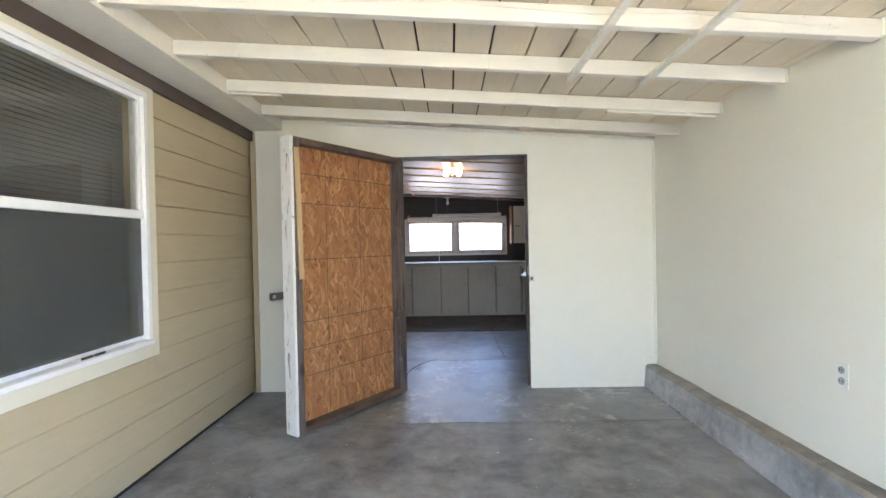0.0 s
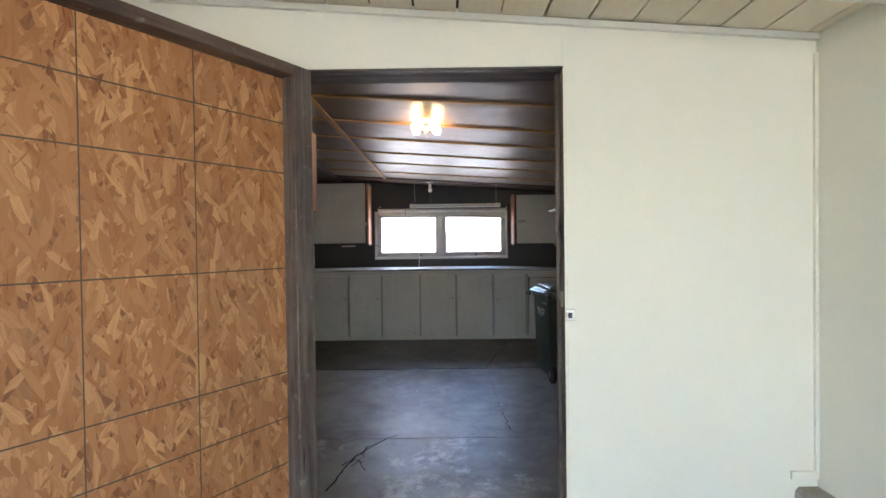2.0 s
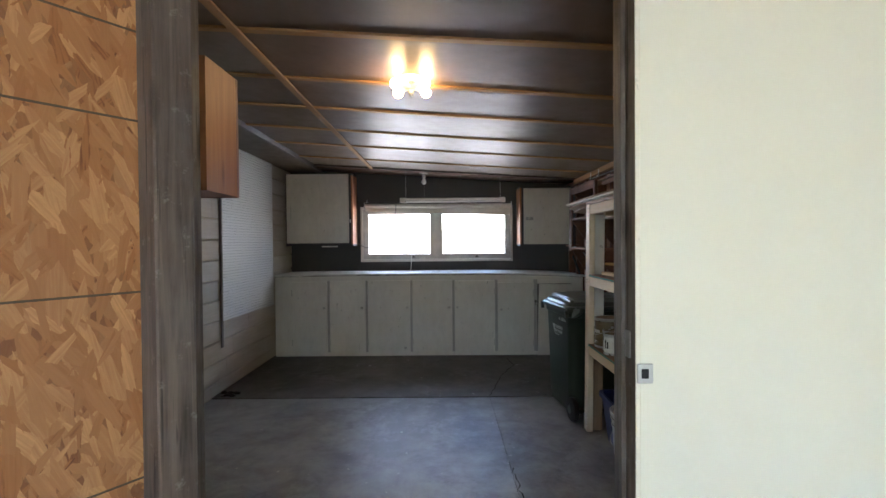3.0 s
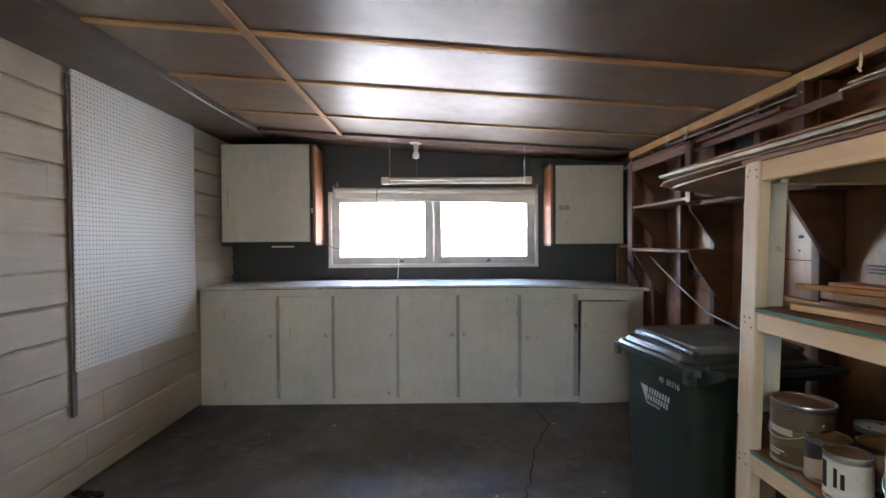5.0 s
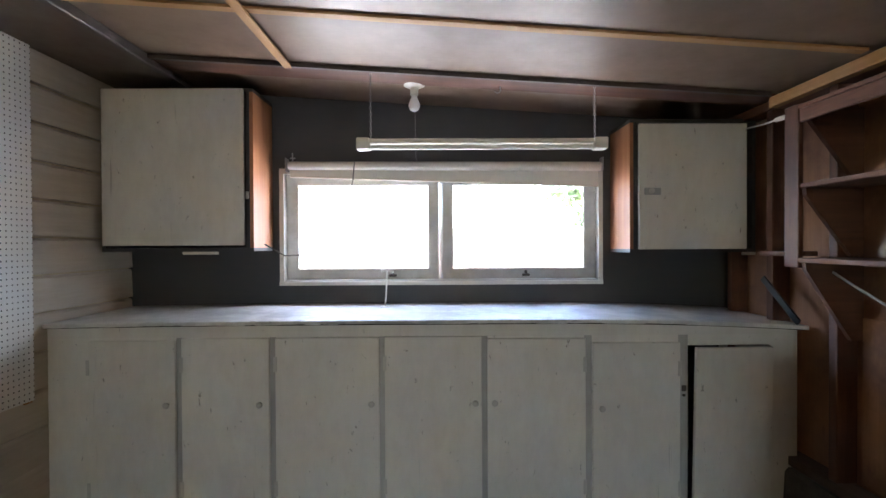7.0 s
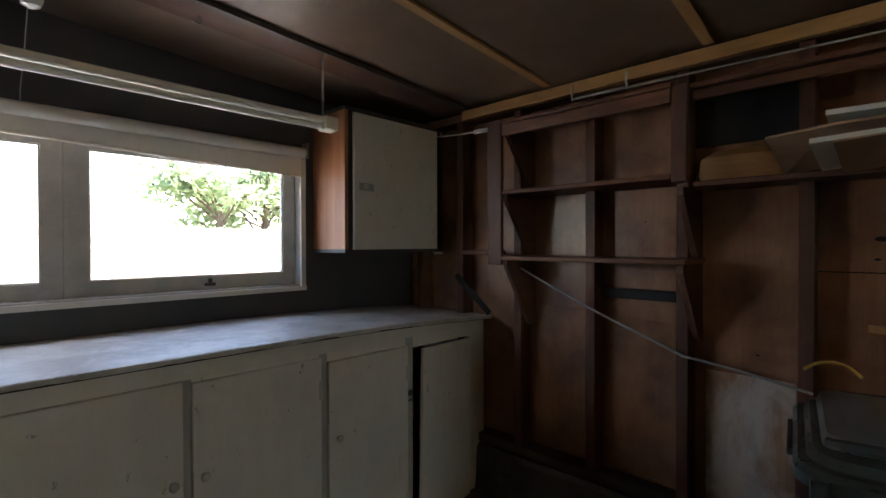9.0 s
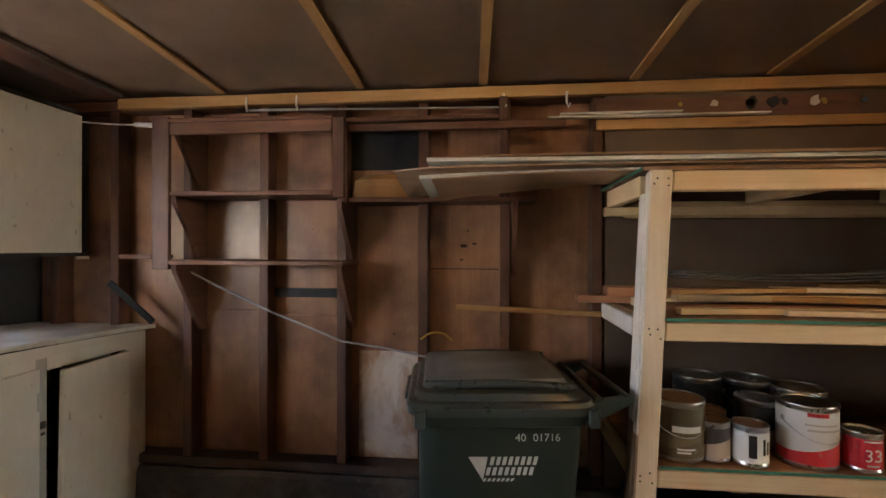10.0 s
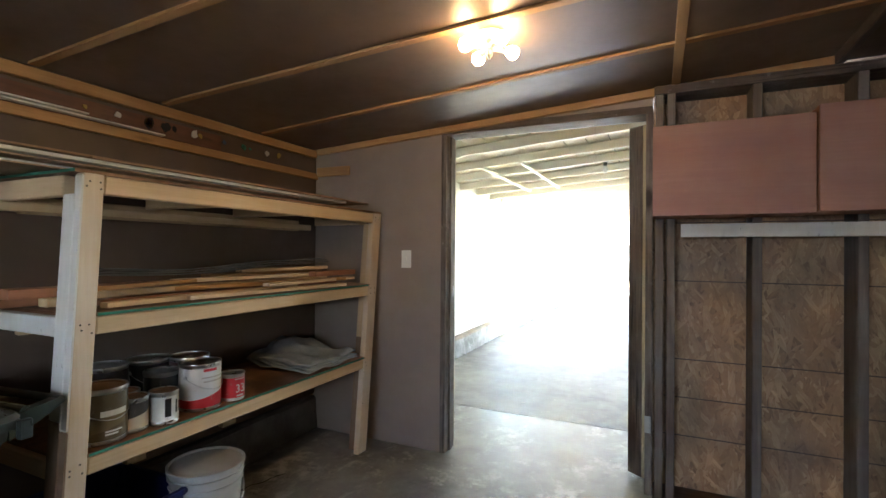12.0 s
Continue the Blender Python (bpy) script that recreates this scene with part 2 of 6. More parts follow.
def peg_holes(name):
    """White hardboard with a grid of dark holes one inch apart."""
    k = Nodes(name)
    pos = k.n("ShaderNodeSeparateXYZ", Vector=k.n("ShaderNodeNewGeometry").outputs["Position"])
    d2 = None
    for s in (pos.outputs["Y"], pos.outputs["Z"]):
        fr = k.math("SUBTRACT", k.math("FRACT", k.math("DIVIDE", s, 0.0254)), 0.5)
        q = k.math("MULTIPLY", fr, fr)
        d2 = q if d2 is None else k.math("ADD", d2, q)
    hole = k.math("LESS_THAN", d2, 0.022)
    big = k.noise(k.coords(), 2.5, 5, 0.6)
    col = k.mix(k.math("MULTIPLY", big, 0.35), (0.66, 0.65, 0.61), (0.48, 0.47, 0.44))
    col = k.mix(hole, col, (0.06, 0.05, 0.045))
    k.bump(k.math("SUBTRACT", 1.0, hole), 0.4, 0.002)
    return k.done(col, 0.5)


M = {}
M["siding"] = painted("cream siding paint", (0.485, 0.405, 0.265), (0.39, 0.32, 0.205), 0.4, 0.5, 70, 0.14, (3, 0.4, 6), 0.04)
M["siding_shop"] = painted("old beige siding paint", (0.50, 0.435, 0.345), (0.31, 0.26, 0.20), 0.55, 0.6, 60, 0.2, (3, 0.4, 5), 0.1)
M["white_wall"] = painted("off white wall paint", (0.80, 0.785, 0.70), (0.74, 0.72, 0.63), 0.35, 0.55, 120, 0.06)
M["ceiling_board"] = painted("cream board paint", (0.80, 0.70, 0.52), (0.62, 0.53, 0.385), 0.5, 0.55, 50, 0.2, (7, 0.5, 3), 0.1, 0.25)
M["joist_paint"] = painted("cream beam paint", (0.80, 0.765, 0.67), (0.6, 0.55, 0.46), 0.4, 0.45, 40, 0.25, (0.5, 6, 6), 0.06, 0.35)
M["brown_trim"] = painted("dark brown trim paint", (0.085, 0.062, 0.052), (0.05, 0.036, 0.03), 0.4, 0.5)
M["vinyl"] = plain("white vinyl", (0.82, 0.82, 0.83), 0.35, vary=0.03)
M["concrete"] = concrete("worn grey concrete", (0.365, 0.37, 0.38), (0.13, 0.134, 0.141), 0.5, (0.47, 0.475, 0.48), 0.22)
M["concrete_shop"] = concrete("sealed blue grey concrete", (0.36, 0.368, 0.372), (0.14, 0.145, 0.15), 0.38, (0.40, 0.41, 0.42))
M["concrete_door"] = concrete("scuffed blue grey concrete", (0.34, 0.345, 0.35), (0.14, 0.144, 0.148), 0.34, (0.56, 0.565, 0.57), 0.75)
M["concrete_back"] = concrete("dark stained and shaded concrete", (0.17, 0.16, 0.152), (0.05, 0.045, 0.043), 0.5, (0.24, 0.23, 0.225))
M["kerb"] = concrete("rough cast concrete", (0.45, 0.45, 0.445), (0.15, 0.15, 0.15), 0.7, (0.60, 0.595, 0.58), 0.6)
M["kerb_top"] = concrete("dusty concrete", (0.37, 0.335, 0.29), (0.16, 0.145, 0.128), 0.75)
M["flake"] = plain("pale paint flake", (0.6, 0.59, 0.56), 0.6)
M["gap"] = plain("joint dirt and gap shade", (0.02, 0.018, 0.016), 0.9)
M["osb"] = strand_board("strand board", (0.485, 0.262, 0.118), (0.315, 0.125, 0.044), (0.10, 0.028, 0.012))
M["osb_dirty"] = strand_board("grimy strand board", (0.52, 0.34, 0.19), (0.35, 0.2, 0.10), (0.14, 0.075, 0.04), 0.5)
M["old_wood_z"] = wood("weathered upright timber", (0.21, 0.165, 0.135), (0.045, 0.031, 0.025), "z", 0.7, 2.2, (0.26, 0.25, 0.25), 0.35, 0.5, old=True)
M["old_wood_x"] = wood("weathered level timber", (0.17, 0.125, 0.10), (0.05, 0.034, 0.028), "x", 0.7, 1.2, (0.16, 0.15, 0.15), 0.3, 0.4, old=True)
M["old_local_z"] = wood("dark stained upright timber", (0.21, 0.16, 0.135), (0.038, 0.026, 0.021), "z", 0.65, 2.2, (0.22, 0.205, 0.205), 0.3, 0.5, local=True, old=True)
M["old_local_x"] = wood("dark stained rail timber", (0.16, 0.105, 0.08), (0.04, 0.026, 0.02), "x", 0.65, 1.2, (0.2, 0.15, 0.11), 0.4, 0.4, local=True, old=True)
M["grey_stud"] = wood("grimy grey stud", (0.19, 0.155, 0.13), (0.07, 0.055, 0.046), "z", 0.75, 1.2, (0.19, 0.18, 0.175), 0.3, 0.3)
M["stud"] = wood("old red brown stud", (0.20, 0.076, 0.038), (0.07, 0.025, 0.013), "z", 0.55, 1.0, (0.035, 0.018, 0.012), 0.6, 0.2)
M["red_x"] = wood("red brown shelf board across", (0.19, 0.073, 0.037), (0.066, 0.025, 0.013), "x", 0.6, 1.0, (0.06, 0.03, 0.02), 0.4, 0.2)
M["red_y"] = wood("red brown shelf board", (0.25, 0.105, 0.053), (0.088, 0.034, 0.018), "y", 0.6, 1.0, (0.07, 0.035, 0.022), 0.4, 0.2)
M["sheathing"] = wood("old plywood sheathing", (0.46, 0.24, 0.125), (0.27, 0.122, 0.062), "z", 0.33, 0.5, (0.10, 0.045, 0.026), 0.7, 0.12, 0.25)
M["batten_x"] = wood("fir batten across", (0.52, 0.30, 0.115), (0.32, 0.155, 0.05), "x", 0.6, 0.8)
M["batten_y"] = wood("fir batten along", (0.52, 0.30, 0.115), (0.32, 0.155, 0.05), "y", 0.6, 0.8)
M["pine_z"] = wood("new pine upright", (0.70, 0.53, 0.34), (0.54, 0.37, 0.20), "z", 0.55, 0.7, None, 0.3, 0.08, 0.15)
M["post_pine"] = wood("whitish pine upright", (0.72, 0.60, 0.46), (0.56, 0.40, 0.24), "z", 0.55, 0.7, (0.70, 0.62, 0.50), 0.5, 0.08, 0.1)
M["sole"] = wood("grimy dark plate", (0.085, 0.045, 0.03), (0.03, 0.017, 0.012), "y", 0.8, 1.0, (0.10, 0.09, 0.085), 0.4, 0.2)
M["pine_y"] = wood("new pine rail", (0.70, 0.53, 0.34), (0.54, 0.37, 0.20), "y", 0.55, 0.7, None, 0.3, 0.08, 0.15)
M["pine_x"] = wood("new pine cross rail", (0.70, 0.53, 0.34), (0.54, 0.37, 0.20), "x", 0.55, 0.7, None, 0.3, 0.08, 0.15)
M["ply_deck"] = wood("stained plywood deck", (0.42, 0.22, 0.10), (0.15, 0.066, 0.03), "y", 0.5, 0.7, (0.045, 0.026, 0.018), 0.7, 0.12)
M["green_edge"] = plain("green edge paint", (0.03, 0.2, 0.14), 0.5)
M["casing"] = painted("cream casing paint", (0.74, 0.70, 0.58), (0.6, 0.55, 0.44), 0.3, 0.5)
M["ceiling_dark"] = painted("glossy brown ceiling paint", (0.175, 0.112, 0.072), (0.11, 0.069, 0.044), 0.5, 0.43, 14, 0.06)
M["panel_brown"] = painted("dark brown panel paint", (0.105, 0.068, 0.046), (0.07, 0.045, 0.03), 0.5, 0.5, 40, 0.08)
M["panel_grey"] = painted("grey brown wall paint", (0.29, 0.23, 0.192), (0.2, 0.157, 0.13), 0.45, 0.5, 50, 0.1)
# near-black grey, also used for cabinet carcasses and the toe board
M["back_wall"] = painted("very dark grey wall paint", (0.040, 0.040, 0.043), (0.075, 0.06, 0.052), 0.5, 0.55, 40, 0.15, (1, 1, 4))
M["cabinet"] = painted("old off white cabinet paint", (0.645, 0.615, 0.56), (0.43, 0.395, 0.345), 0.5, 0.5, 45, 0.14, (2, 2, 0.8), 0.08, 0.75)
# darker grey than the doors, for the stiles between them
M["frame_grey"] = painted("darker grey cabinet paint", (0.40, 0.385, 0.365), (0.2, 0.185, 0.17), 0.7, 0.55, 40, 0.2, (3, 3, 0.6), 0.12, 0.7)
M["cab_side"] = wood("bare fir cabinet side", (0.50, 0.225, 0.095), (0.30, 0.11, 0.045), "z", 0.5, 0.7)
M["counter"] = concrete("scuffed grey counter top", (0.66, 0.645, 0.61), (0.33, 0.32, 0.30), 0.45, (0.78, 0.765, 0.73))
M["pink_board"] = wood("pinkish brown cabinet board", (0.335, 0.185, 0.14), (0.26, 0.125, 0.095), "x", 0.55, 0.4, (0.22, 0.1, 0.09), 0.4, 0.06)
M["pegboard"] = peg_holes("white pegboard")
M["bin"] = plain("dark green plastic", (0.018, 0.027, 0.019), 0.42, vary=0.05, scale=60, bump=0.02)
# paler than the lid: window light on its top is put into the colour
M["bin_panel"] = plain("lit grey lid plastic", (0.15, 0.158, 0.155), 0.36, vary=0.14, scale=7, bump=0.03)
M["bin_lid"] = plain("scuffed green lid plastic", (0.045, 0.054, 0.046), 0.30, vary=0.06, scale=40, bump=0.02)
M["print"] = plain("white print", (0.62, 0.63, 0.6), 0.5, vary=0.15)
M["black"] = plain("black rubber", (0.012, 0.012, 0.013), 0.6)
M["steel"] = plain("galvanised steel", (0.5, 0.5, 0.5), 0.38, 1.0, 0.1)
M["iron"] = plain("dark worn iron", (0.12, 0.11, 0.10), 0.45, 1.0, 0.2)
M["porcelain"] = plain("white porcelain", (0.75, 0.73, 0.68), 0.3, vary=0.05)
M["plastic_white"] = plain("white plastic plate", (0.78, 0.77, 0.73), 0.35, vary=0.04)
M["wire_grey"] = plain("grey cable", (0.16, 0.155, 0.15), 0.5)
M["blind"] = plain("cream roller blind", (0.74, 0.70, 0.62), 0.7, vary=0.06)
M["sash"] = painted("weathered sash paint", (0.50, 0.48, 0.44), (0.22, 0.2, 0.18), 0.7, 0.55, 40, 0.2)
# slat grey is lowered to stand in for the dim room behind the glass
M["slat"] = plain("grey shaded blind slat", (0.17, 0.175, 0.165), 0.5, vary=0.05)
M["ink"] = plain("faded ink line", (0.10, 0.07, 0.05), 0.7, vary=0.3)
M["rod"] = plain("dull grey rod", (0.33, 0.33, 0.32), 0.5)
M["white_pine"] = painted("thin white paint on pine", (0.72, 0.70, 0.66), (0.52, 0.45, 0.36), 0.5, 0.5, 40, 0.2, (5, 5, 0.6), 0.05, 0.6)
# darker brown pine for the uprights below 0.72 m
M["brown_pine"] = wood("dark brown pine", (0.36, 0.25, 0.16), (0.2, 0.12, 0.07), "z", 0.6, 0.8)
def scuffed_ply():
    """Old plywood rubbed pale in one large patch."""
    k = Nodes("pale scuffed plywood")
    v = k.coords((3, 1.6, 1.0))
    a = k.noise(v, 2.4, 5, 0.65, 0.6)
    b = k.noise(k.coords((14, 14, 1.2)), 2.0, 4, 0.6)
    base = k.ramp(b, (0.35, (0.30, 0.17, 0.10)), (0.65, (0.46, 0.29, 0.18)))
    col = k.mix(k.ramp(a, (0.40, 0.0), (0.56, 0.8)), base, (0.66, 0.60, 0.53))
    k.bump(b, 0.2, 0.003)
    return k.done(col, 0.42)


M["pale_ply"] = scuffed_ply()
M["tar"] = plain("black tar paper", (0.012, 0.012, 0.013), 0.75)
M["frosted"] = plain("frosted dead bulb", (0.72, 0.72, 0.7), 0.25, vary=0.03)


def glass_material(name, tint=(1, 1, 1), rough=0.0):
    k = Nodes(name)
    return k.done(tint, rough, Transmission_Weight=1.0, IOR=1.45)


def lit(name, color, strength):
    k = Nodes(name)
    return k.done((0.9, 0.9, 0.85), 0.3, Emission_Color=(*color, 1), Emission_Strength=strength)


M["glass"] = glass_material("window glass")
M["bulb_lit"] = lit("lit bulb", (1.0, 0.66, 0.30), BULB)

# ---------------------------------------------------------------- plan
XL, XR = -1.83, 1.68            # house wall, carport side wall
YD, YDI = 4.01, 4.155           # door wall: carport face, workshop face
DX0, DX1, DZ = -0.585, 0.585, 2.03   # doorway
YB = 8.80                       # back wall
XF, XFC = -1.42, -1.55         # face of the house's eave box in the workshop and the carport
XP, XS = 1.64, 1.73             # workshop side: panel and stud face, sheathing face
YH = 0.2                        # corner of the house
YE = -8.2                       # open end of the carport, lengthened from -5.2 to cut the doorway light


def roof_z(x):
    return 2.285 - 0.072 * x


def shop_z(x):
    return 2.118 - 0.0627 * x


def sloped(x0, x1, y0, y1, low, high):
    """A slab whose under and upper sides follow two functions of x."""
    bm = bmesh.new()
    vs = [bm.verts.new((x, y, fn(x))) for x in (x0, x1) for y in (y0, y1) for fn in (low, high)]
    for f in ((0, 1, 3, 2), (4, 6, 7, 5), (0, 4, 5, 1), (2, 3, 7, 6), (0, 2, 6, 4), (1, 5, 7, 3)):
        bm.faces.new([vs[i] for i in f])
    return bm


def join(*parts):
    out = bmesh.new()
    for b in parts:
        me = bpy.data.meshes.new("tmp")
        b.to_mesh(me)
        b.free()
        out.from_mesh(me)
        bpy.data.meshes.remove(me)
    return out


# ---------------------------------------------------------------- floor and ground
def ground_material():
    k = Nodes("dry yard grass and dirt")
    v = k.coords()
    a = k.noise(v, 0.35, 6, 0.65)
    b = k.noise(v, 6.0, 5, 0.7)
    col = k.ramp(k.math("ADD", k.math("MULTIPLY", a, 0.6), k.math("MULTIPLY", b, 0.4)), (0.38, (0.16, 0.15, 0.07)), (0.5, (0.28, 0.26, 0.14)), (0.62, (0.36, 0.31, 0.22)))
    k.bump(b, 0.5, 0.03)
    return k.done(col, 0.9)


M["ground"] = ground_material()
M["bounce_slab"] = concrete("pale bounce concrete", (0.48, 0.46, 0.42), (0.36, 0.34, 0.31), 0.8)
structure("ground", box(-400, 400, -400, 400, -0.5, -0.03), M["ground"], "dry grass and dirt yard round the building", "ground")
# invented pale slab that reflects sunlight through the back window onto the ceiling
structure("pavement", box(-9.0, 14.0, 9.02, 18.9, -0.029, -0.006), M["bounce_slab"], "pale concrete slab added behind the workshop to bounce daylight in", "pavement")
floor = structure("floor", box(-1.95, 1.9, -12.0, 9.0, -0.028, -0.008), M["gap"], "grey concrete floor cast in slabs, cracked and stained", "floor")
g = 0.004
for x0, x1, y0, y1, z1, mt in (
        (-1.93, 1.88, -12, -3.4, 0.0, "concrete"), (-1.93, 1.88, -3.4, 0.0, 0.0, "concrete"), (-1.93, 1.88, 0.0, 3.24, 0.0, "concrete"),
        (-1.93, 1.88, 3.24, 5.04, 0.001, "concrete_door"),
        (-1.93, 0.475, 5.04, 6.74, 0.0, "concrete_shop"), (0.475, 1.88, 5.04, 6.74, 0.0, "concrete_shop"),
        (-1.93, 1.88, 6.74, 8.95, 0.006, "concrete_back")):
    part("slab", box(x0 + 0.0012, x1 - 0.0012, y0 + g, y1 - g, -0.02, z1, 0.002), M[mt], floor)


def crack(points, width, z, seed):
    rnd = random.Random(seed)
    pts = []
    for (xa, ya), (xb, yb) in zip(points, points[1:]):
        n = max(3, int(math.hypot(xb - xa, yb - ya) / 0.035))
        for i in range(n):
            s = i / n
            pts.append((xa + (xb - xa) * s + rnd.uniform(-0.012, 0.012), ya + (yb - ya) * s + rnd.uniform(-0.008, 0.008)))
    pts.append(points[-1])
    bm = bmesh.new()
    pair = []
    for i, (x, y) in enumerate(pts):
        a = pts[max(i - 1, 0)]
        b = pts[min(i + 1, len(pts) - 1)]
        d = Vector((b[0] - a[0], b[1] - a[1])).normalized()
        w = width * rnd.uniform(0.4, 1.0)
        pair.append((bm.verts.new((x - d.y * w, y + d.x * w, z)), bm.verts.new((x + d.y * w, y - d.x * w, z))))
    for (a, b), (c, d) in zip(pair, pair[1:]):
        bm.faces.new((a, b, d, c))
    return bm


part("crack", crack([(1.566, 4.0), (1.57, 2.6), (1.566, 1.0), (1.57, -1.5)], 0.006, 0.0022, 21), M["gap"], floor)
part("crack", crack([(0.475, 6.75), (0.57, 7.1), (0.64, 7.35), (0.81, 7.72), (0.79, 8.02)], 0.005, 0.0072, 3), M["gap"], floor)
part("crack", crack([(-0.27, 5.09), (-0.35, 5.02), (-0.44, 4.9), (-0.5, 4.76), (-0.54, 4.58), (-0.57, 4.38)], 0.008, 0.0022, 4), M["gap"], floor)
part("crack", crack([(-0.33, 5.03), (-0.40, 4.93), (-0.47, 4.80), (-0.55, 4.66)], 0.006, 0.0026, 14), M["gap"], floor)
part("crack", crack([(-0.42, 4.93), (-0.46, 4.86), (-0.44, 4.78), (-0.49, 4.66)], 0.005, 0.0024, 15), M["gap"], floor)
part("crack", crack([(-0.50, 4.76), (-0.44, 4.70), (-0.40, 4.60)], 0.004, 0.0028, 16), M["gap"], floor)
for xa, xb in ((-1.5, -0.55), (-0.2, 0.2), (0.28, 1.3)):
    part("joint_fill", crack([(xa, 5.041), ((xa + xb) / 2, 5.039), (xb, 5.041)], 0.004, 0.0024, 17), M["kerb"], floor)
part("joint_fill", crack([(0.476, 5.05), (0.474, 5.7), (0.476, 6.4)], 0.0045, 0.0016, 18), M["kerb"], floor)
part("crack", crack([(0.49, 5.15), (0.485, 5.3), (0.489, 5.5)], 0.004, 0.0020, 5), M["gap"], floor)
part("crack", crack([(1.36, 5.55), (1.3, 5.3), (1.38, 5.05), (1.3, 4.8)], 0.006, 0.0032, 6), M["gap"], floor)

# loose grit and paint flakes on the concrete
rnd = random.Random(11)
bm = bmesh.new()
for i in range(240):
    x, y = rnd.uniform(-1.6, 1.5), rnd.choice((rnd.uniform(0.8, 4.0), rnd.uniform(0.8, 4.0), rnd.uniform(4.3, 8.0)))
    r = rnd.uniform(0.003, 0.010) * (1.8 if i % 17 == 0 else 1.0)
    z = 0.0065 if y > 6.73 else 0.0015
    n = 5
    ring = [bm.verts.new((x + r * rnd.uniform(0.5, 1.1) * math.cos(j * math.tau / n), y + r * rnd.uniform(0.5, 1.1) * math.sin(j * math.tau / n), z)) for j in range(n)]
    top = bm.verts.new((x, y, z + r * 0.25))
    for j in range(n):
        bm.faces.new((ring[j], ring[(j + 1) % n], top))
thing("debris", bm, M["flake"], "small pale grit and paint flakes on the floor", "debris", kind="stuff")

bm = bmesh.new()
for i in range(16):
    x, y, q = -1.735 + rnd.uniform(-0.08, 0.07), 6.83 + rnd.uniform(-0.05, 0.06), rnd.uniform(0.008, 0.026)
    lump = bmesh.ops.create_icosphere(bm, subdivisions=1, radius=q)["verts"]
    for v in lump:
        v.co = Vector((x + v.co.x * rnd.uniform(0.8, 1.9), y + v.co.y * rnd.uniform(0.7, 1.4), max(0.001, q * 0.4 + v.co.z * 0.6)))
thing("dirt_heap", bm, M["gap"], "small heap of dark dirt at the foot of the siding", "dirt", kind="stuff")

# ---------------------------------------------------------------- house wall with window
WY0, WY1, WZ0, WZ1 = 0.95, 2.53, 0.76, 2.16
wall = structure("wall_house", boxes(
    (XL - 0.16, XL - 0.022, YH, WY0, 0.0, 2.6), (XL - 0.16, XL - 0.022, WY1, 9.0, 0.0, 2.6),
    (XL - 0.16, XL - 0.022, WY0, WY1, 0.0, WZ0), (XL - 0.16, XL - 0.022, WY0, WY1, WZ1, 2.6)),
    M["siding"], "cream painted lap siding on the house wall", "wall")


def siding(y0, y1, z0, z1, gap=0.0025):
    """One lap board: thin at its top, a shadow gap at its foot."""
    pts = [(XL - 0.022, z0 + gap), (XL + 0.001, z0 + gap), (XL + 0.002, z0 + gap + 0.006), (XL - 0.004, z1 - 0.010), (XL - 0.012, z1 + 0.002), (XL - 0.022, z1 + 0.002)]
    return prism(pts, "y", y0, y1)


part("foot_gap", box(XL - 0.0219, XL - 0.006, YH, YD - 0.05, 0.0015, 0.026), M["gap"], wall)
levels = [0.024, 0.172] + [0.344 + 0.1715 * i for i in range(12)]
for za, zb in zip(levels, levels[1:]):
    if zb > 2.29:
        break
    spans = [(YH, YD - 0.05)]
    if zb > 0.668 and za < 2.21:
        spans = [(YH, 0.87), (2.615, YD - 0.05)]
    for ya, yb in spans:
        part("siding_board", siding(ya, yb, za, zb), M["siding"], wall)
    if za < 0.6 and zb > 0.668:
        part("siding_board", siding(0.8705, 2.6145, za, 0.664), M["siding"], wall)
levels = [0.012, 0.115, 0.285] + [0.458 + 0.1743 * i for i in range(11)]
shop_face = structure("wall_left", box(XL - 0.03, XL - 0.0225, YDI, YB, 0.0, 2.18), M["gap"], "old beige board siding inside the workshop", "wall")
rnd = random.Random(5)
for za, zb in zip(levels, levels[1:]):
    if zb > 2.22:
        break
    cut = rnd.uniform(5.2, 7.6)
    part("siding_board", siding(YDI, cut - 0.001, za, zb, 0.011), M["siding_shop"], shop_face)
    part("siding_board", siding(cut + 0.001, YB, za, zb, 0.011), M["siding_shop"], shop_face)

# window in the house wall: vinyl single hung with blinds and a dark room behind
win = structure("window_1", boxes(
    (XL - 0.02, XL + 0.022, 0.87, 2.615, 0.668, 0.745), (XL - 0.02, XL + 0.022, 0.87, 2.615, 2.165, 2.215),
    (XL - 0.02, XL + 0.022, 0.87, 0.95, 0.745, 2.165), (XL - 0.02, XL + 0.022, 2.545, 2.615, 0.745, 2.165)),
    M["casing"], "white vinyl single hung window with closed blinds and cream casing", "window")


def frame_yz(x0, x1, y0, y1, z0, z1, w):
    return boxes((x0, x1, y0, y1, z0, z0 + w), (x0, x1, y0, y1, z1 - w, z1), (x0, x1, y0, y0 + w, z0 + w, z1 - w), (x0, x1, y1 - w, y1, z0 + w, z1 - w))


part("window_frame", frame_yz(XL - 0.06, XL + 0.030, 0.95, 2.545, 0.745, 2.165, 0.028), M["vinyl"], win)
part("upper_sash", frame_yz(XL - 0.03, XL + 0.012, 0.978, 2.517, 1.455, 2.137, 0.026), M["vinyl"], win)
part("lower_sash", frame_yz(XL - 0.055, XL - 0.012, 0.978, 2.517, 0.773, 1.49, 0.03), M["vinyl"], win)
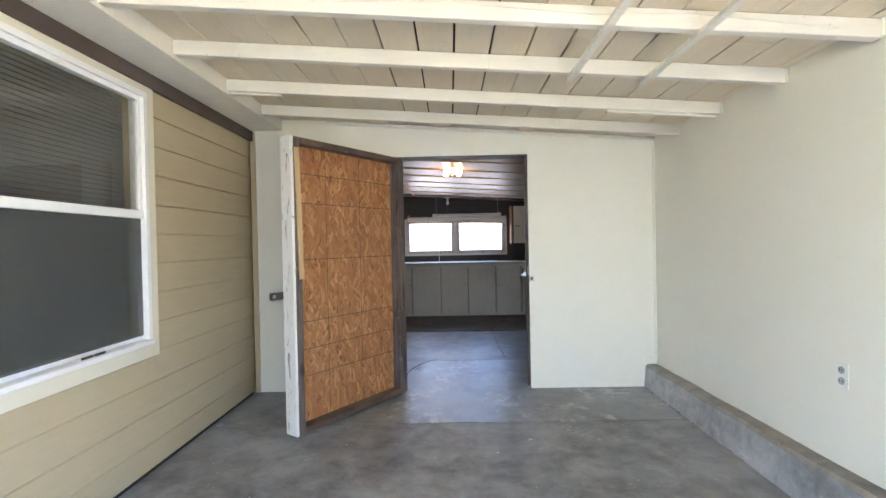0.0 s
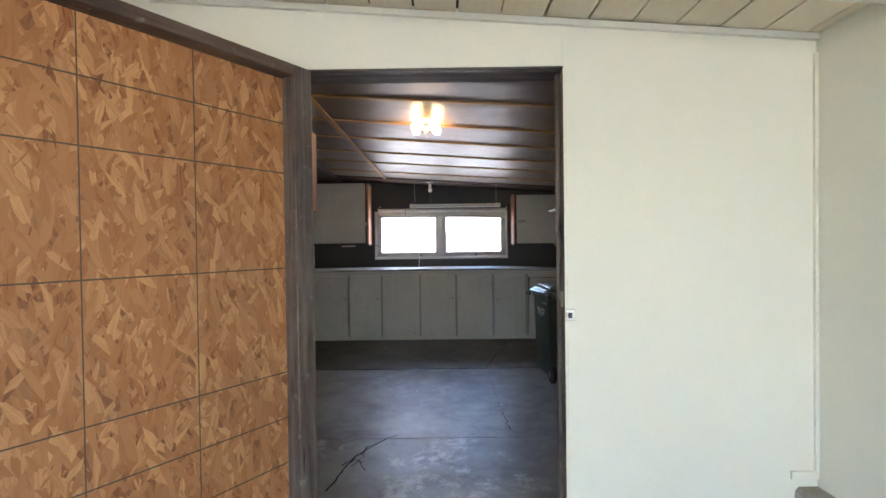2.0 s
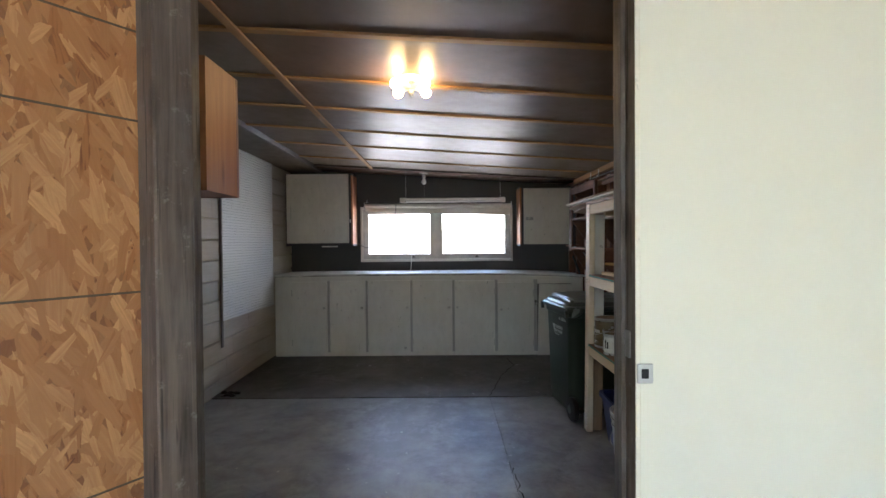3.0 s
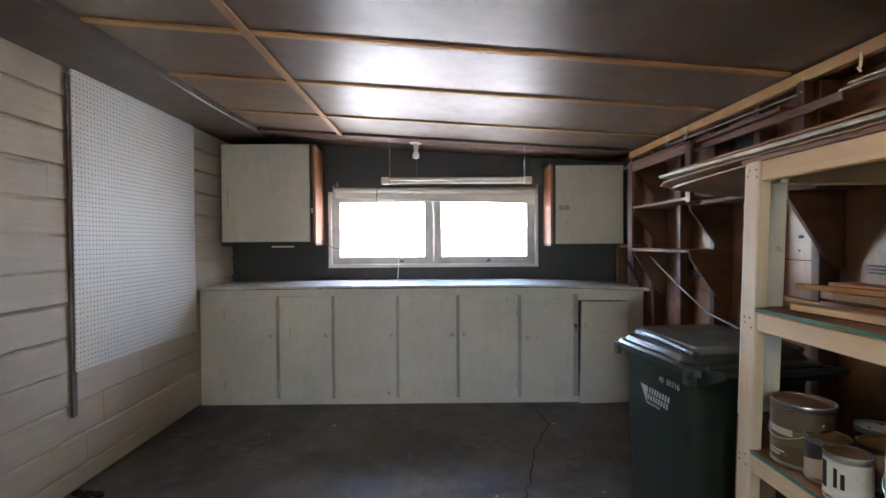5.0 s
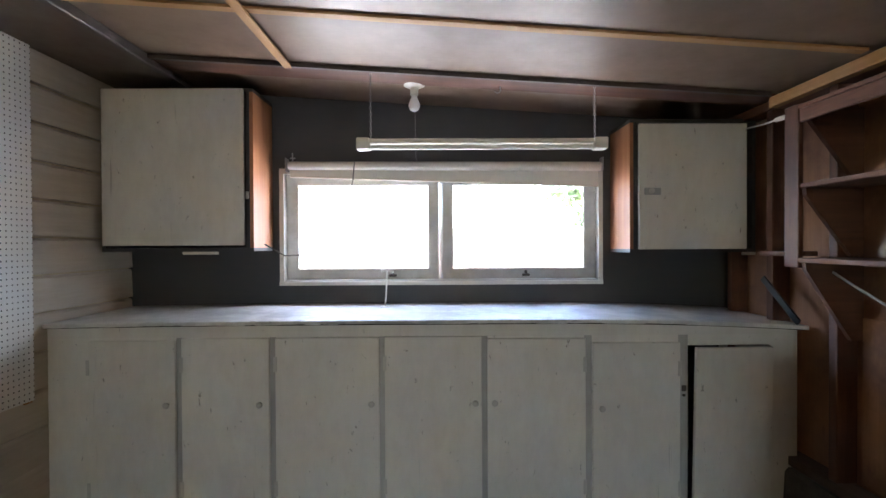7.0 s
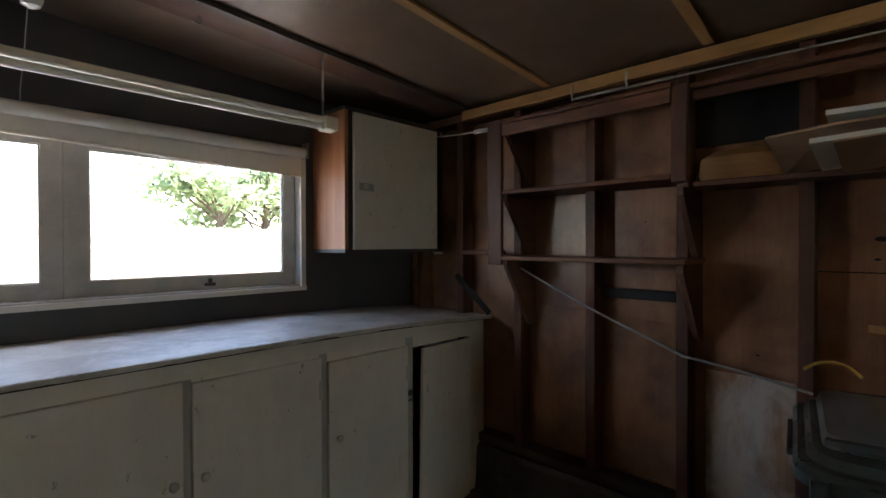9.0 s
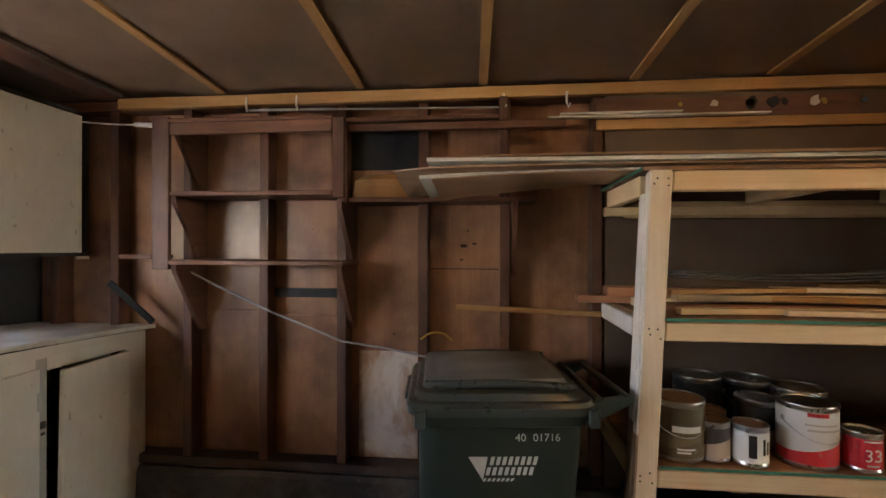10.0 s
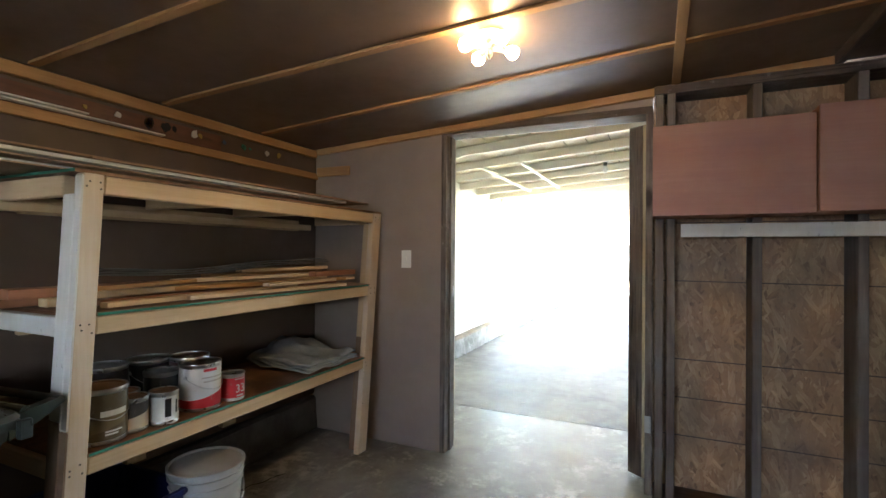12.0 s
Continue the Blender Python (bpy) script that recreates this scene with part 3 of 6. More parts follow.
part("meeting_rail", box(XL - 0.012, XL + 0.02, 0.978, 2.517, 1.452, 1.498, 0.004), M["vinyl"], win)
part("window_sill", box(XL - 0.02, XL + 0.045, 0.95, 2.545, 0.745, 0.772, 0.004), M["vinyl"], win)
for a, b in ((2.02, 2.09), (2.10, 2.17)):
    part("latch", box(XL + 0.030, XL + 0.037, a, b, 0.776, 0.788, 0.002), M["iron"], win, "small dark sash latch")
for nm, x, z0, z1 in (("pane", XL - 0.006, 1.481, 2.111), ("pane", XL - 0.036, 0.803, 1.46)):
    ob = part(nm, box(x, x + 0.004, 1.004, 2.491, z0, z1), M["glass"], win)
    ob.visible_shadow = False


def screen_material():
    k = Nodes("insect screen mesh")
    k.set(k.p, "Alpha", 0.55)
    return k.done((0.085, 0.09, 0.088), 0.6)


part("insect_screen", box(XL + 0.006, XL + 0.0075, 1.0, 2.5, 0.80, 1.456), screen_material(), win, "grey insect screen")
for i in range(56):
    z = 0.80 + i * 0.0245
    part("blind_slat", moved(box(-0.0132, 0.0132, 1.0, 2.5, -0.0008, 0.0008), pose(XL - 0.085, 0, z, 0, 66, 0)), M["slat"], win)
structure("wall_room", boxes((XL - 2.2, XL - 2.1, YH + 0.12, 4.0, 0.0, 2.6), (-7.0, XL - 0.161, YH, YH + 0.12, 0.0, 2.6), (XL - 2.1, XL - 0.17, 4.0, 4.1, 0.0, 2.6)), M["panel_grey"], "plain walls of the room behind the window", "wall")
structure("roof_house", box(-7.0, XF, YE - 0.3, 9.2, 2.62, 2.75), M["brown_trim"], "flat roof over the house eave", "roof")

# eave box along the house: soffit, fascia, brown trim board
structure("soffit", boxes((XL - 0.02, XFC, YE, YD, 2.295, 2.32), (XFC - 0.03, XFC, YE, YD, 2.32, 2.62)), M["joist_paint"], "cream painted soffit and fascia of the house eave", "soffit")
structure("soffit_shop", boxes((XL - 0.02, XF, YDI, YB, 2.185, 2.21), (XF - 0.03, XF + 0.0, YDI, YB, 2.21, 2.62)), M["panel_brown"], "dark brown boxed eave inside the workshop", "soffit")
structure("trim", box(XL + 0.002, XL + 0.03, YH, YD - 0.006, 2.205, 2.291, 0.003), M["brown_trim"], "dark brown trim board under the soffit", "trim")
structure("trim", beam((XF + 0.02, YDI, 2.186), (XF + 0.02, YB - 0.35, 2.186), 0.035, 0.05, 0.004), M["brown_trim"], "dark edging under the eave box", "trim")

# ---------------------------------------------------------------- carport roof, joists
roof = sloped(XFC, 1.95, YE - 0.3, YDI, lambda x: roof_z(x) + 0.022, lambda x: roof_z(x) + 0.10)
rnd = random.Random(2)
planks = []
x = XFC + 0.002
while x < XR + 0.1:
    w = 0.187
    gap = rnd.choice((0.004, 0.006, 0.008, 0.012))
    dz = rnd.uniform(-0.002, 0.002)
    cuts = [YD] + [YD - 0.4 - 2.4 * i - rnd.uniform(0, 1.6) for i in range(5)] + [YE - 0.25]
    for ya, yb in zip(cuts, cuts[1:]):
        planks.append(sloped(x, x + w - gap, yb + 0.0015, ya - 0.0015, lambda q, d=dz: roof_z(q) + d, lambda q: roof_z(q) + 0.02))
    x += w
structure("ceiling_carport", join(*planks), M["ceiling_board"], "cream painted plank ceiling with open joints", "ceiling")
structure("roof_carport", roof, M["gap"], "dark roofing above the planks", "roof")
# joists beyond -5.2 belong to the length added to block sky light
joists = [3.58, 3.01, 2.41, 1.87, 1.27, 0.68, 0.08, -0.52, -1.12, -1.72, -2.32, -2.92, -3.52, -4.12, -4.72, -5.32, -5.92, -6.52, -7.12, -7.72]
for y in joists:
    ob = structure("joist", sloped(XFC, XR, y - 0.024, y + 0.024, lambda q: roof_z(q) - 0.082, lambda q: roof_z(q) - 0.003), M["joist_paint"], "cream painted ceiling joist", "joist")
    md = ob.modifiers.new("edge", "BEVEL")
    md.width = 0.005
    md.segments = 2
    structure("trim", moved(box(-0.012, 0.0, -0.034, 0.034, 0, 0.075, 0.003), pose(XR - 0.0005, y, roof_z(XR) - 0.078)), M["white_wall"], "small white filler block at the joist end", "trim")

# ---------------------------------------------------------------- door wall
def top_piece(x0, x1, y0, y1, z0):
    return sloped(x0, x1, y0, y1, lambda q: z0, lambda q: roof_z(q) + 0.03)


door_wall = structure("wall_door", join(
    top_piece(XL, DX0 - 0.012, YD, YD + 0.02, 0.002), top_piece(DX1 + 0.012, XR + 0.1, YD, YD + 0.02, 0.002),
    top_piece(DX0 - 0.012, DX1 + 0.012, YD, YD + 0.02, DZ + 0.012)), M["white_wall"], "smooth off white panel wall with a doorway", "wall")
part("panel_strip", box(XL + 0.003, XL + 0.045, YD - 0.022, YD - 0.001, 0.004, 2.285, 0.003), M["siding"], door_wall, "cream corner trim")
part("panel_strip", box(XL + 0.045, -1.73, YD - 0.005, YD - 0.001, 0.004, 2.28), M["white_wall"], door_wall)
part("panel_strip", sloped(-1.2, XR, YD - 0.022, YD - 0.001, lambda q: roof_z(q) - 0.03, lambda q: roof_z(q) - 0.004), M["white_wall"], door_wall)
part("panel_strip", box(0.581, 0.589, YD - 0.004, YD - 0.001, DZ + 0.014, 2.165), M["white_wall"], door_wall)
part("panel_strip", box(1.56, XR, YD - 0.012, YD - 0.001, 0.232, 0.268, 0.002), M["white_wall"], door_wall)
part("panel_strip", box(XR - 0.016, XR - 0.001, YD - 0.014, YD - 0.001, 0.27, 2.08), M["white_wall"], door_wall)
# lining of the doorway in old timber
jambs = structure("door_1", boxes((DX0 - 0.035, DX0, YD + 0.021, YDI + 0.006, 0.002, DZ + 0.03), (DX1, DX1 + 0.035, YD + 0.003, YDI + 0.006, 0.002, DZ + 0.03)),
                  M["old_wood_z"], "weathered dark timber lining of the doorway", "door frame")
part("head_lining", box(DX0 - 0.035, DX1 + 0.035, YD + 0.021, YDI + 0.012, DZ, DZ + 0.04, 0.004), M["old_wood_x"], jambs)
part("stop", box(DX1 - 0.014, DX1, YD + 0.06, YD + 0.10, 0.004, DZ, 0.002), M["old_wood_z"], jambs)
part("edge_paint", box(DX1 - 0.001, DX1 + 0.012, YD - 0.003, YD + 0.002, 0.004, DZ + 0.01, 0.002), M["joist_paint"], jambs, "chipped white paint on the door edge")
part("flashing", box(DX0, DX1, YD - 0.004, YD + 0.02, DZ, DZ + 0.012, 0.002), M["iron"], jambs)
part("strike_plate", box(DX1 + 0.002, DX1 + 0.042, YD - 0.006, YD - 0.001, 0.935, 0.985, 0.002), M["steel"], jambs, "bright steel strike plate")
part("strike_hole", box(DX1 + 0.012, DX1 + 0.030, YD - 0.0075, YD - 0.0062, 0.948, 0.972, 0.001), M["tar"], jambs)
part("strike_plate", box(DX1 - 0.004, DX1, YD + 0.03, YD + 0.06, 0.99, 1.06, 0.001), M["steel"], jambs)
part("hinge", box(DX0 - 0.03, DX0 + 0.001, YDI + 0.0065, YDI + 0.0105, 0.33, 0.42, 0.002), M["steel"], jambs, "grey green hinge leaf")

# workshop side of the door wall
inner = structure("wall_door_inner", join(
    sloped(DX1 + 0.036, XS + 0.1, YDI - 0.012, YDI, lambda q: 0.002, lambda q: shop_z(q) + 0.01),
    sloped(DX0 - 0.035, DX1 + 0.036, YDI - 0.012, YDI, lambda q: DZ + 0.041, lambda q: shop_z(q) + 0.01)), M["panel_grey"], "grey brown painted panel beside the doorway", "wall")
for x0 in (-0.672, -0.725, -1.095, -1.49, -1.815):
    part("stud", box(x0, x0 + 0.04, YD + 0.06, YDI + 0.09, 0.04, 2.10, 0.003), M["grey_stud"], inner, "grimy grey timber stud")
part("sole_plate", box(XL, DX0 - 0.04, YD + 0.06, YDI + 0.09, 0.002, 0.04, 0.003), M["old_wood_x"], inner)
part("top_plate", box(XL, DX0 - 0.04, YD + 0.06, YDI + 0.09, 2.10, 2.145, 0.003), M["old_wood_x"], inner)
osb = part("strand_board", box(XL, DX0 - 0.036, YD + 0.024, YD + 0.058, 0.002, 2.5), M["osb_dirty"], inner, "grimy strand board sheathing")
for z in (0.314, 0.517, 0.721, 1.139, 1.45):
    part("printed_line", box(XL, DX0 - 0.04, YD + 0.0581, YD + 0.0590, z - 0.003, z + 0.003), M["ink"], inner)
part("ledger", box(-1.82, -0.749, YDI + 0.092, YDI + 0.112, 1.367, 1.432, 0.003), M["cabinet"], inner, "old white ledger board")
structure("trim", beam((-1.42, YDI + 0.016, shop_z(-1.42) - 0.022), (XP, YDI + 0.016, shop_z(XP) - 0.022), 0.03, 0.042, 0.003), M["batten_x"], "fir edging along the top of the wall", "trim")

# ---------------------------------------------------------------- carport side wall, kerb
structure("wall_carport", sloped(XR, XR + 0.14, 0.0, YD, lambda q: 0.18, lambda q: roof_z(q) + 0.02), M["white_wall"], "smooth off white side wall", "wall")
# outermost posts on both sides are added under the lengthened roof
for y in (-4.95, -7.95):
    structure("post", box(-1.8, -1.7, y - 0.05, y + 0.05, 0.002, 2.294, 0.004), M["joist_paint"], "cream painted carport post", "post")
for xa, xb in ((XFC, -1.2), (0.95, XR - 0.02)):
    structure("trim", sloped(xa, xb, 3.012, 3.045, lambda q: roof_z(q) - 0.094, lambda q: roof_z(q) - 0.0825), M["joist_paint"], "thin cream strip under the joist end", "trim")
for y in (-1.8, -4.95, -7.95):
    structure("post", box(XR, XR + 0.1, y - 0.05, y + 0.05, 0.2, 2.1, 0.004), M["joist_paint"], "cream painted carport post", "post")
structure("header", sloped(XR, XR + 0.12, YE, 0.0, lambda q: 2.09, lambda q: roof_z(q) + 0.02), M["joist_paint"], "cream painted header along the open side", "beam")
rnd = random.Random(8)


def kerb_mesh(y0, y1, x_face, x_back, top0, fall=0.0):
    bm = bmesh.new()
    n = int((y1 - y0) / 0.08)
    rows = []
    for i in range(n + 1):
        y = y0 + (y1 - y0) * i / n
        w = noise.noise(Vector((y * 2.3, 1.7, 0))) * 0.012
        d = noise.noise(Vector((y * 3.1, 9.2, 0))) * 0.008
        top = top0 + fall * (y1 - y)
        pts = [(x_face - 0.012 + w, -0.02), (x_face + w, 0.1), (x_face + 0.006 + w, top - 0.02 + d), (x_face + 0.022 + w, top + d), (x_back, top + d * 0.3), (x_back, -0.02)]
        rows.append([bm.verts.new((a, y, b)) for a, b in pts])
    for u, v in zip(rows, rows[1:]):
        for k in range(6):
            f = bm.faces.new((u[k], u[(k + 1) % 6], v[(k + 1) % 6], v[k]))
            f.material_index = 1 if k in (2, 3) else 0
    bm.faces.new(rows[0][::-1])
    bm.faces.new(rows[-1])
    return bm


structure("kerb", kerb_mesh(YE, YD - 0.002, 1.572, XR + 0.12, 0.198, 0.012), M["kerb"], "rough concrete footing kerb under the side wall", "kerb", True).data.materials.append(M["kerb_top"])
# footing takes the dark slab colour to stand in for shade below the rack
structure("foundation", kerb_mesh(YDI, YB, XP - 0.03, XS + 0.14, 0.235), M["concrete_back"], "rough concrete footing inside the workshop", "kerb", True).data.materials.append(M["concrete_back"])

# ---------------------------------------------------------------- workshop side wall
side = structure("wall_right", sloped(XS, XS + 0.1, YDI, YB + 0.1, lambda q: 0.2, lambda q: shop_z(q) + 0.1), M["sheathing"], "old red brown plywood sheathing between studs", "wall")
for y in (6.01, 6.41, 6.78, 7.16, 7.537, 7.92, 8.3, 8.62):
    part("stud", box(XP, XS - 0.001, y - 0.002, y + 0.042, 0.29, 1.95, 0.003), M["stud"], side)
part("sole_plate", box(XP - 0.005, XS - 0.001, 6.0, YB, 0.245, 0.289, 0.004), M["sole"], side)
part("top_plate", box(XP - 0.01, XS - 0.001, 6.0, YB, 1.95, 1.995, 0.003), M["red_y"], side)
part("fire_block", box(XS - 0.004, XS - 0.001, 6.455, 6.78, 1.19, 1.194), M["gap"], side)
part("fire_block", box(XP + 0.06, XS - 0.001, 7.205, 7.54, 1.052, 1.094), M["tar"], side, "black slot in the sheathing")
part("tar_paper", box(XS - 0.006, XS - 0.001, 6.825, 7.158, 1.66, 1.86), M["tar"], side, "black tar paper in an open bay")
part("patch", box(XS - 0.007, XS - 0.001, 6.835, 7.12, 0.292, 0.80, 0.003), M["pale_ply"], side, "pale scuffed plywood patch")
part("patch", box(XS - 0.006, XS - 0.001, 7.585, 7.90, 0.30, 0.985, 0.003), M["sheathing"], side)
part("patch", box(XS - 0.006, XS - 0.001, 7.21, 7.53, 0.30, 0.965, 0.003), M["sheathing"], side)
part("keyhole", box(XS - 0.009, XS - 0.006, 7.592, 7.607, 0.765, 0.835, 0.002), M["tar"], side, "dark slot in the sheathing")
part("keyhole", box(XS - 0.009, XS - 0.006, 7.585, 7.62, 0.868, 0.876, 0.001), M["tar"], side)
for y, z, r in ((6.62, 1.30, 0.012), (6.57, 1.31, 0.007), (6.63, 1.235, 0.006), (6.6, 1.37, 0.005), (7.35, 1.38, 0.004), (6.95, 0.88, 0.005)):
    part("knot_hole", moved(turned([(0.0, 0.0), (r, 0.0), (r, 0.001), (0.0, 0.001)], 9), pose(XS - 0.0012, y, z, 0, -90, 0) @ Matrix.Diagonal((0.7, 1.5, 1, 1))), M["tar"], side)
part("splinter", moved(box(-0.012, 0.012, -0.33, 0.33, -0.011, 0.011, 0.003), pose(XP - 0.014, 6.32, 1.015, 2.0, 0, 0)), M["batten_y"], side, "broken fir cleat")
part("panel", sloped(XP - 0.008, XP - 0.002, YDI + 0.001, 6.0, lambda q: 0.25, lambda q: shop_z(q)), M["panel_brown"], side, "dark brown painted panel")
part("rail", box(XP - 0.03, XP - 0.009, YDI + 0.002, 6.04, 1.80, 1.845, 0.003), M["batten_y"], side, "fir rail with paint daubs")
part("rail", box(XP - 0.03, XP - 0.009, 5.0, 6.04, 1.846, 1.93), M["red_y"], side, "upper board with paint daubs")
part("rail", box(1.33, XP - 0.03, YDI + 0.001, YDI + 0.022, 1.82, 1.885, 0.003), M["batten_x"], side, "short fir cleat in the corner")
rnd = random.Random(19)
daub_mats = [M["green_edge"], M["tar"], M["cabinet"], plain("ochre daub", (0.4, 0.27, 0.06), 0.6), plain("blue daub", (0.05, 0.09, 0.16), 0.6)]
for i in range(14):
    y = rnd.uniform(4.4, 5.9)
    r = rnd.uniform(0.010, 0.028)
    n = 9
    pts = [(y + r * rnd.uniform(0.5, 1.2) * math.cos(j * math.tau / n), 1.90 + r * rnd.uniform(0.5, 1.2) * math.sin(j * math.tau / n)) for j in range(n)]
    part("paint_daub", prism(pts, "x", XP - 0.0335, XP - 0.0302), rnd.choice(daub_mats), side)
structure("trim", beam((XP - 0.02, YDI + 0.03, shop_z(XP) - 0.036), (XP - 0.02, 8.27, shop_z(XP) - 0.042), 0.04, 0.05, 0.003), M["batten_y"], "fir edging along the side wall", "trim")

# ---------------------------------------------------------------- back wall with window
BX0, BX1, BZ0, BZ1 = -0.945, 0.964, 1.07, 1.735
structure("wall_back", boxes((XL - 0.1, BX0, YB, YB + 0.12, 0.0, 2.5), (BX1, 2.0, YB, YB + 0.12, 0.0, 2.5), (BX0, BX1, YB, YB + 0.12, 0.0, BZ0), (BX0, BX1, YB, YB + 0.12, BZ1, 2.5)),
          M["back_wall"], "very dark grey painted back wall", "wall")
# thin casing on the wall face and a deep lining behind it
bw = structure("window_2", boxes((BX0 - 0.006, BX1 + 0.006, YB - 0.022, YB + 0.002, BZ0 - 0.016, BZ0 + 0.006), (BX0 - 0.006, BX1 + 0.006, YB - 0.014, YB - 0.001, BZ1 - 0.02, BZ1 + 0.012),
                                 (BX0 - 0.006, BX0 + 0.02, YB - 0.014, YB - 0.001, BZ0 + 0.006, BZ1 - 0.02), (BX1 - 0.02, BX1 + 0.006, YB - 0.014, YB - 0.001, BZ0 + 0.006, BZ1 - 0.02)),
               M["cabinet"], "two worn white hinged window sashes with a roller blind above", "window")
part("lining", boxes((BX0 + 0.0005, BX0 + 0.012, YB + 0.001, YB + 0.11, BZ0 + 0.012, BZ1 - 0.012), (BX1 - 0.012, BX1 - 0.0005, YB + 0.001, YB + 0.11, BZ0 + 0.012, BZ1 - 0.012),
                     (BX0 + 0.0005, BX1 - 0.0005, YB + 0.003, YB + 0.11, BZ0 + 0.0005, BZ0 + 0.012), (BX0 + 0.0005, BX1 - 0.0005, YB + 0.001, YB + 0.11, BZ1 - 0.012, BZ1 - 0.0005)), M["sash"], bw)


def frame_xz(x0, x1, y0, y1, z0, z1, ws, wb, wt):
    return boxes((x0, x1, y0, y1, z0, z0 + wb), (x0, x1, y0, y1, z1 - wt, z1), (x0, x0 + ws, y0, y1, z0 + wb, z1 - wt), (x1 - ws, x1, y0, y1, z0 + wb, z1 - wt))


for x0, x1 in ((BX0 + 0.014, -0.004), (0.012, BX1 - 0.014)):
    part("sash", frame_xz(x0, x1, YB + 0.062, YB + 0.10, BZ0 + 0.014, BZ1 - 0.014, 0.063, 0.058, 0.06), M["sash"], bw)
    part("glazing_bead", frame_xz(x0 + 0.0635, x1 - 0.0635, YB + 0.068, YB + 0.076, BZ0 + 0.0725, BZ1 - 0.0745, 0.007, 0.007, 0.007), M["cabinet"], bw)
    ob = part("pane", box(x0 + 0.06, x1 - 0.06, YB + 0.078, YB + 0.082, BZ0 + 0.07, BZ1 - 0.072), M["glass"], bw)
    ob.visible_shadow = False
part("mullion", box(-0.003, 0.011, YB + 0.05, YB + 0.105, BZ0 + 0.013, BZ1 - 0.013), M["sash"], bw)
for x in (0.50, -0.31):
    part("latch", box(x, x + 0.045, YB + 0.046, YB + 0.062, BZ0 + 0.03, BZ0 + 0.044, 0.002), M["iron"], bw)
    part("latch", box(x + 0.015, x + 0.03, YB + 0.044, YB + 0.062, BZ0 + 0.045, BZ0 + 0.064, 0.002), M["iron"], bw)
blind = thing("roller_blind", moved(turned([(0.0, -0.915), (0.024, -0.915), (0.027, 0.915), (0.0, 0.915)], 18), pose(0.03, YB - 0.042, 1.754, 0, 90.3, 0)), M["blind"], "rolled up cream roller blind above the window", "blind", smooth=True)
# the cloth hangs a little lower at one end
part("cloth", prism([(-0.885, 1.702), (0.94, 1.640), (0.94, 1.752), (-0.885, 1.752)], "y", YB - 0.021, YB - 0.0195), M["blind"], blind)
part("hem", beam((-0.885, YB - 0.0205, 1.698), (0.94, YB - 0.0205, 1.636), 0.009, 0.012, 0.002), M["blind"], blind)
for x in (-0.894, 0.952):
    part("bracket", box(x - 0.004, x + 0.004, YB - 0.072, YB - 0.0145, 1.722, 1.80, 0.002), M["steel"], blind)

# ---------------------------------------------------------------- workshop ceiling
structure("ceiling_shop", sloped(XF, 1.95, YDI - 0.01, YB + 0.1, lambda q: shop_z(q), lambda q: shop_z(q) + 0.03), M["ceiling_dark"], "glossy dark brown painted panel ceiling", "ceiling")
def batten(ya, yb):
    """A ceiling batten through y = ya at x = -0.72 and y = yb at x = 1.6."""
    bm = bmesh.new()
    vs = []
    for x in (XF, XP - 0.045):
        y = ya + (yb - ya) * (x + 0.72) / 2.32
        vs += [bm.verts.new((x, y + d, shop_z(x) - h)) for d in (-0.018, 0.018) for h in (0.011, 0.0005)]
    for f in ((0, 1, 3, 2), (4, 6, 7, 5), (0, 4, 5, 1), (2, 3, 7, 6), (0, 2, 6, 4), (1, 5, 7, 3)):
        bm.faces.new([vs[i] for i in f])
    return bm


for ya, yb in ((4.73, 4.70), (5.28, 5.345), (5.83, 5.89), (6.43, 6.53), (7.03, 7.08), (7.72, 7.746)):
    structure("trim", batten(ya, yb), M["batten_x"], "narrow fir batten across the ceiling", "batten")
structure("trim", box(-0.745, -0.705, YDI + 0.032, 8.26, shop_z(-0.725) - 0.0215, shop_z(-0.725) - 0.0115, 0.002), M["batten_y"], "narrow fir batten along the ceiling", "batten")
structure("beam", sloped(XF, XS - 0.001, 8.26, 8.41, lambda q: shop_z(q) - 0.014, lambda q: shop_z(q) - 0.0005), M["red_x"], "red brown board along the ceiling edge", "beam")
structure("trim", sloped(XF, XP - 0.05, 8.236, 8.258, lambda q: shop_z(q) - 0.02, lambda q: shop_z(q) - 0.0005), M["brown_trim"], "dark edging of the ceiling panel", "trim")

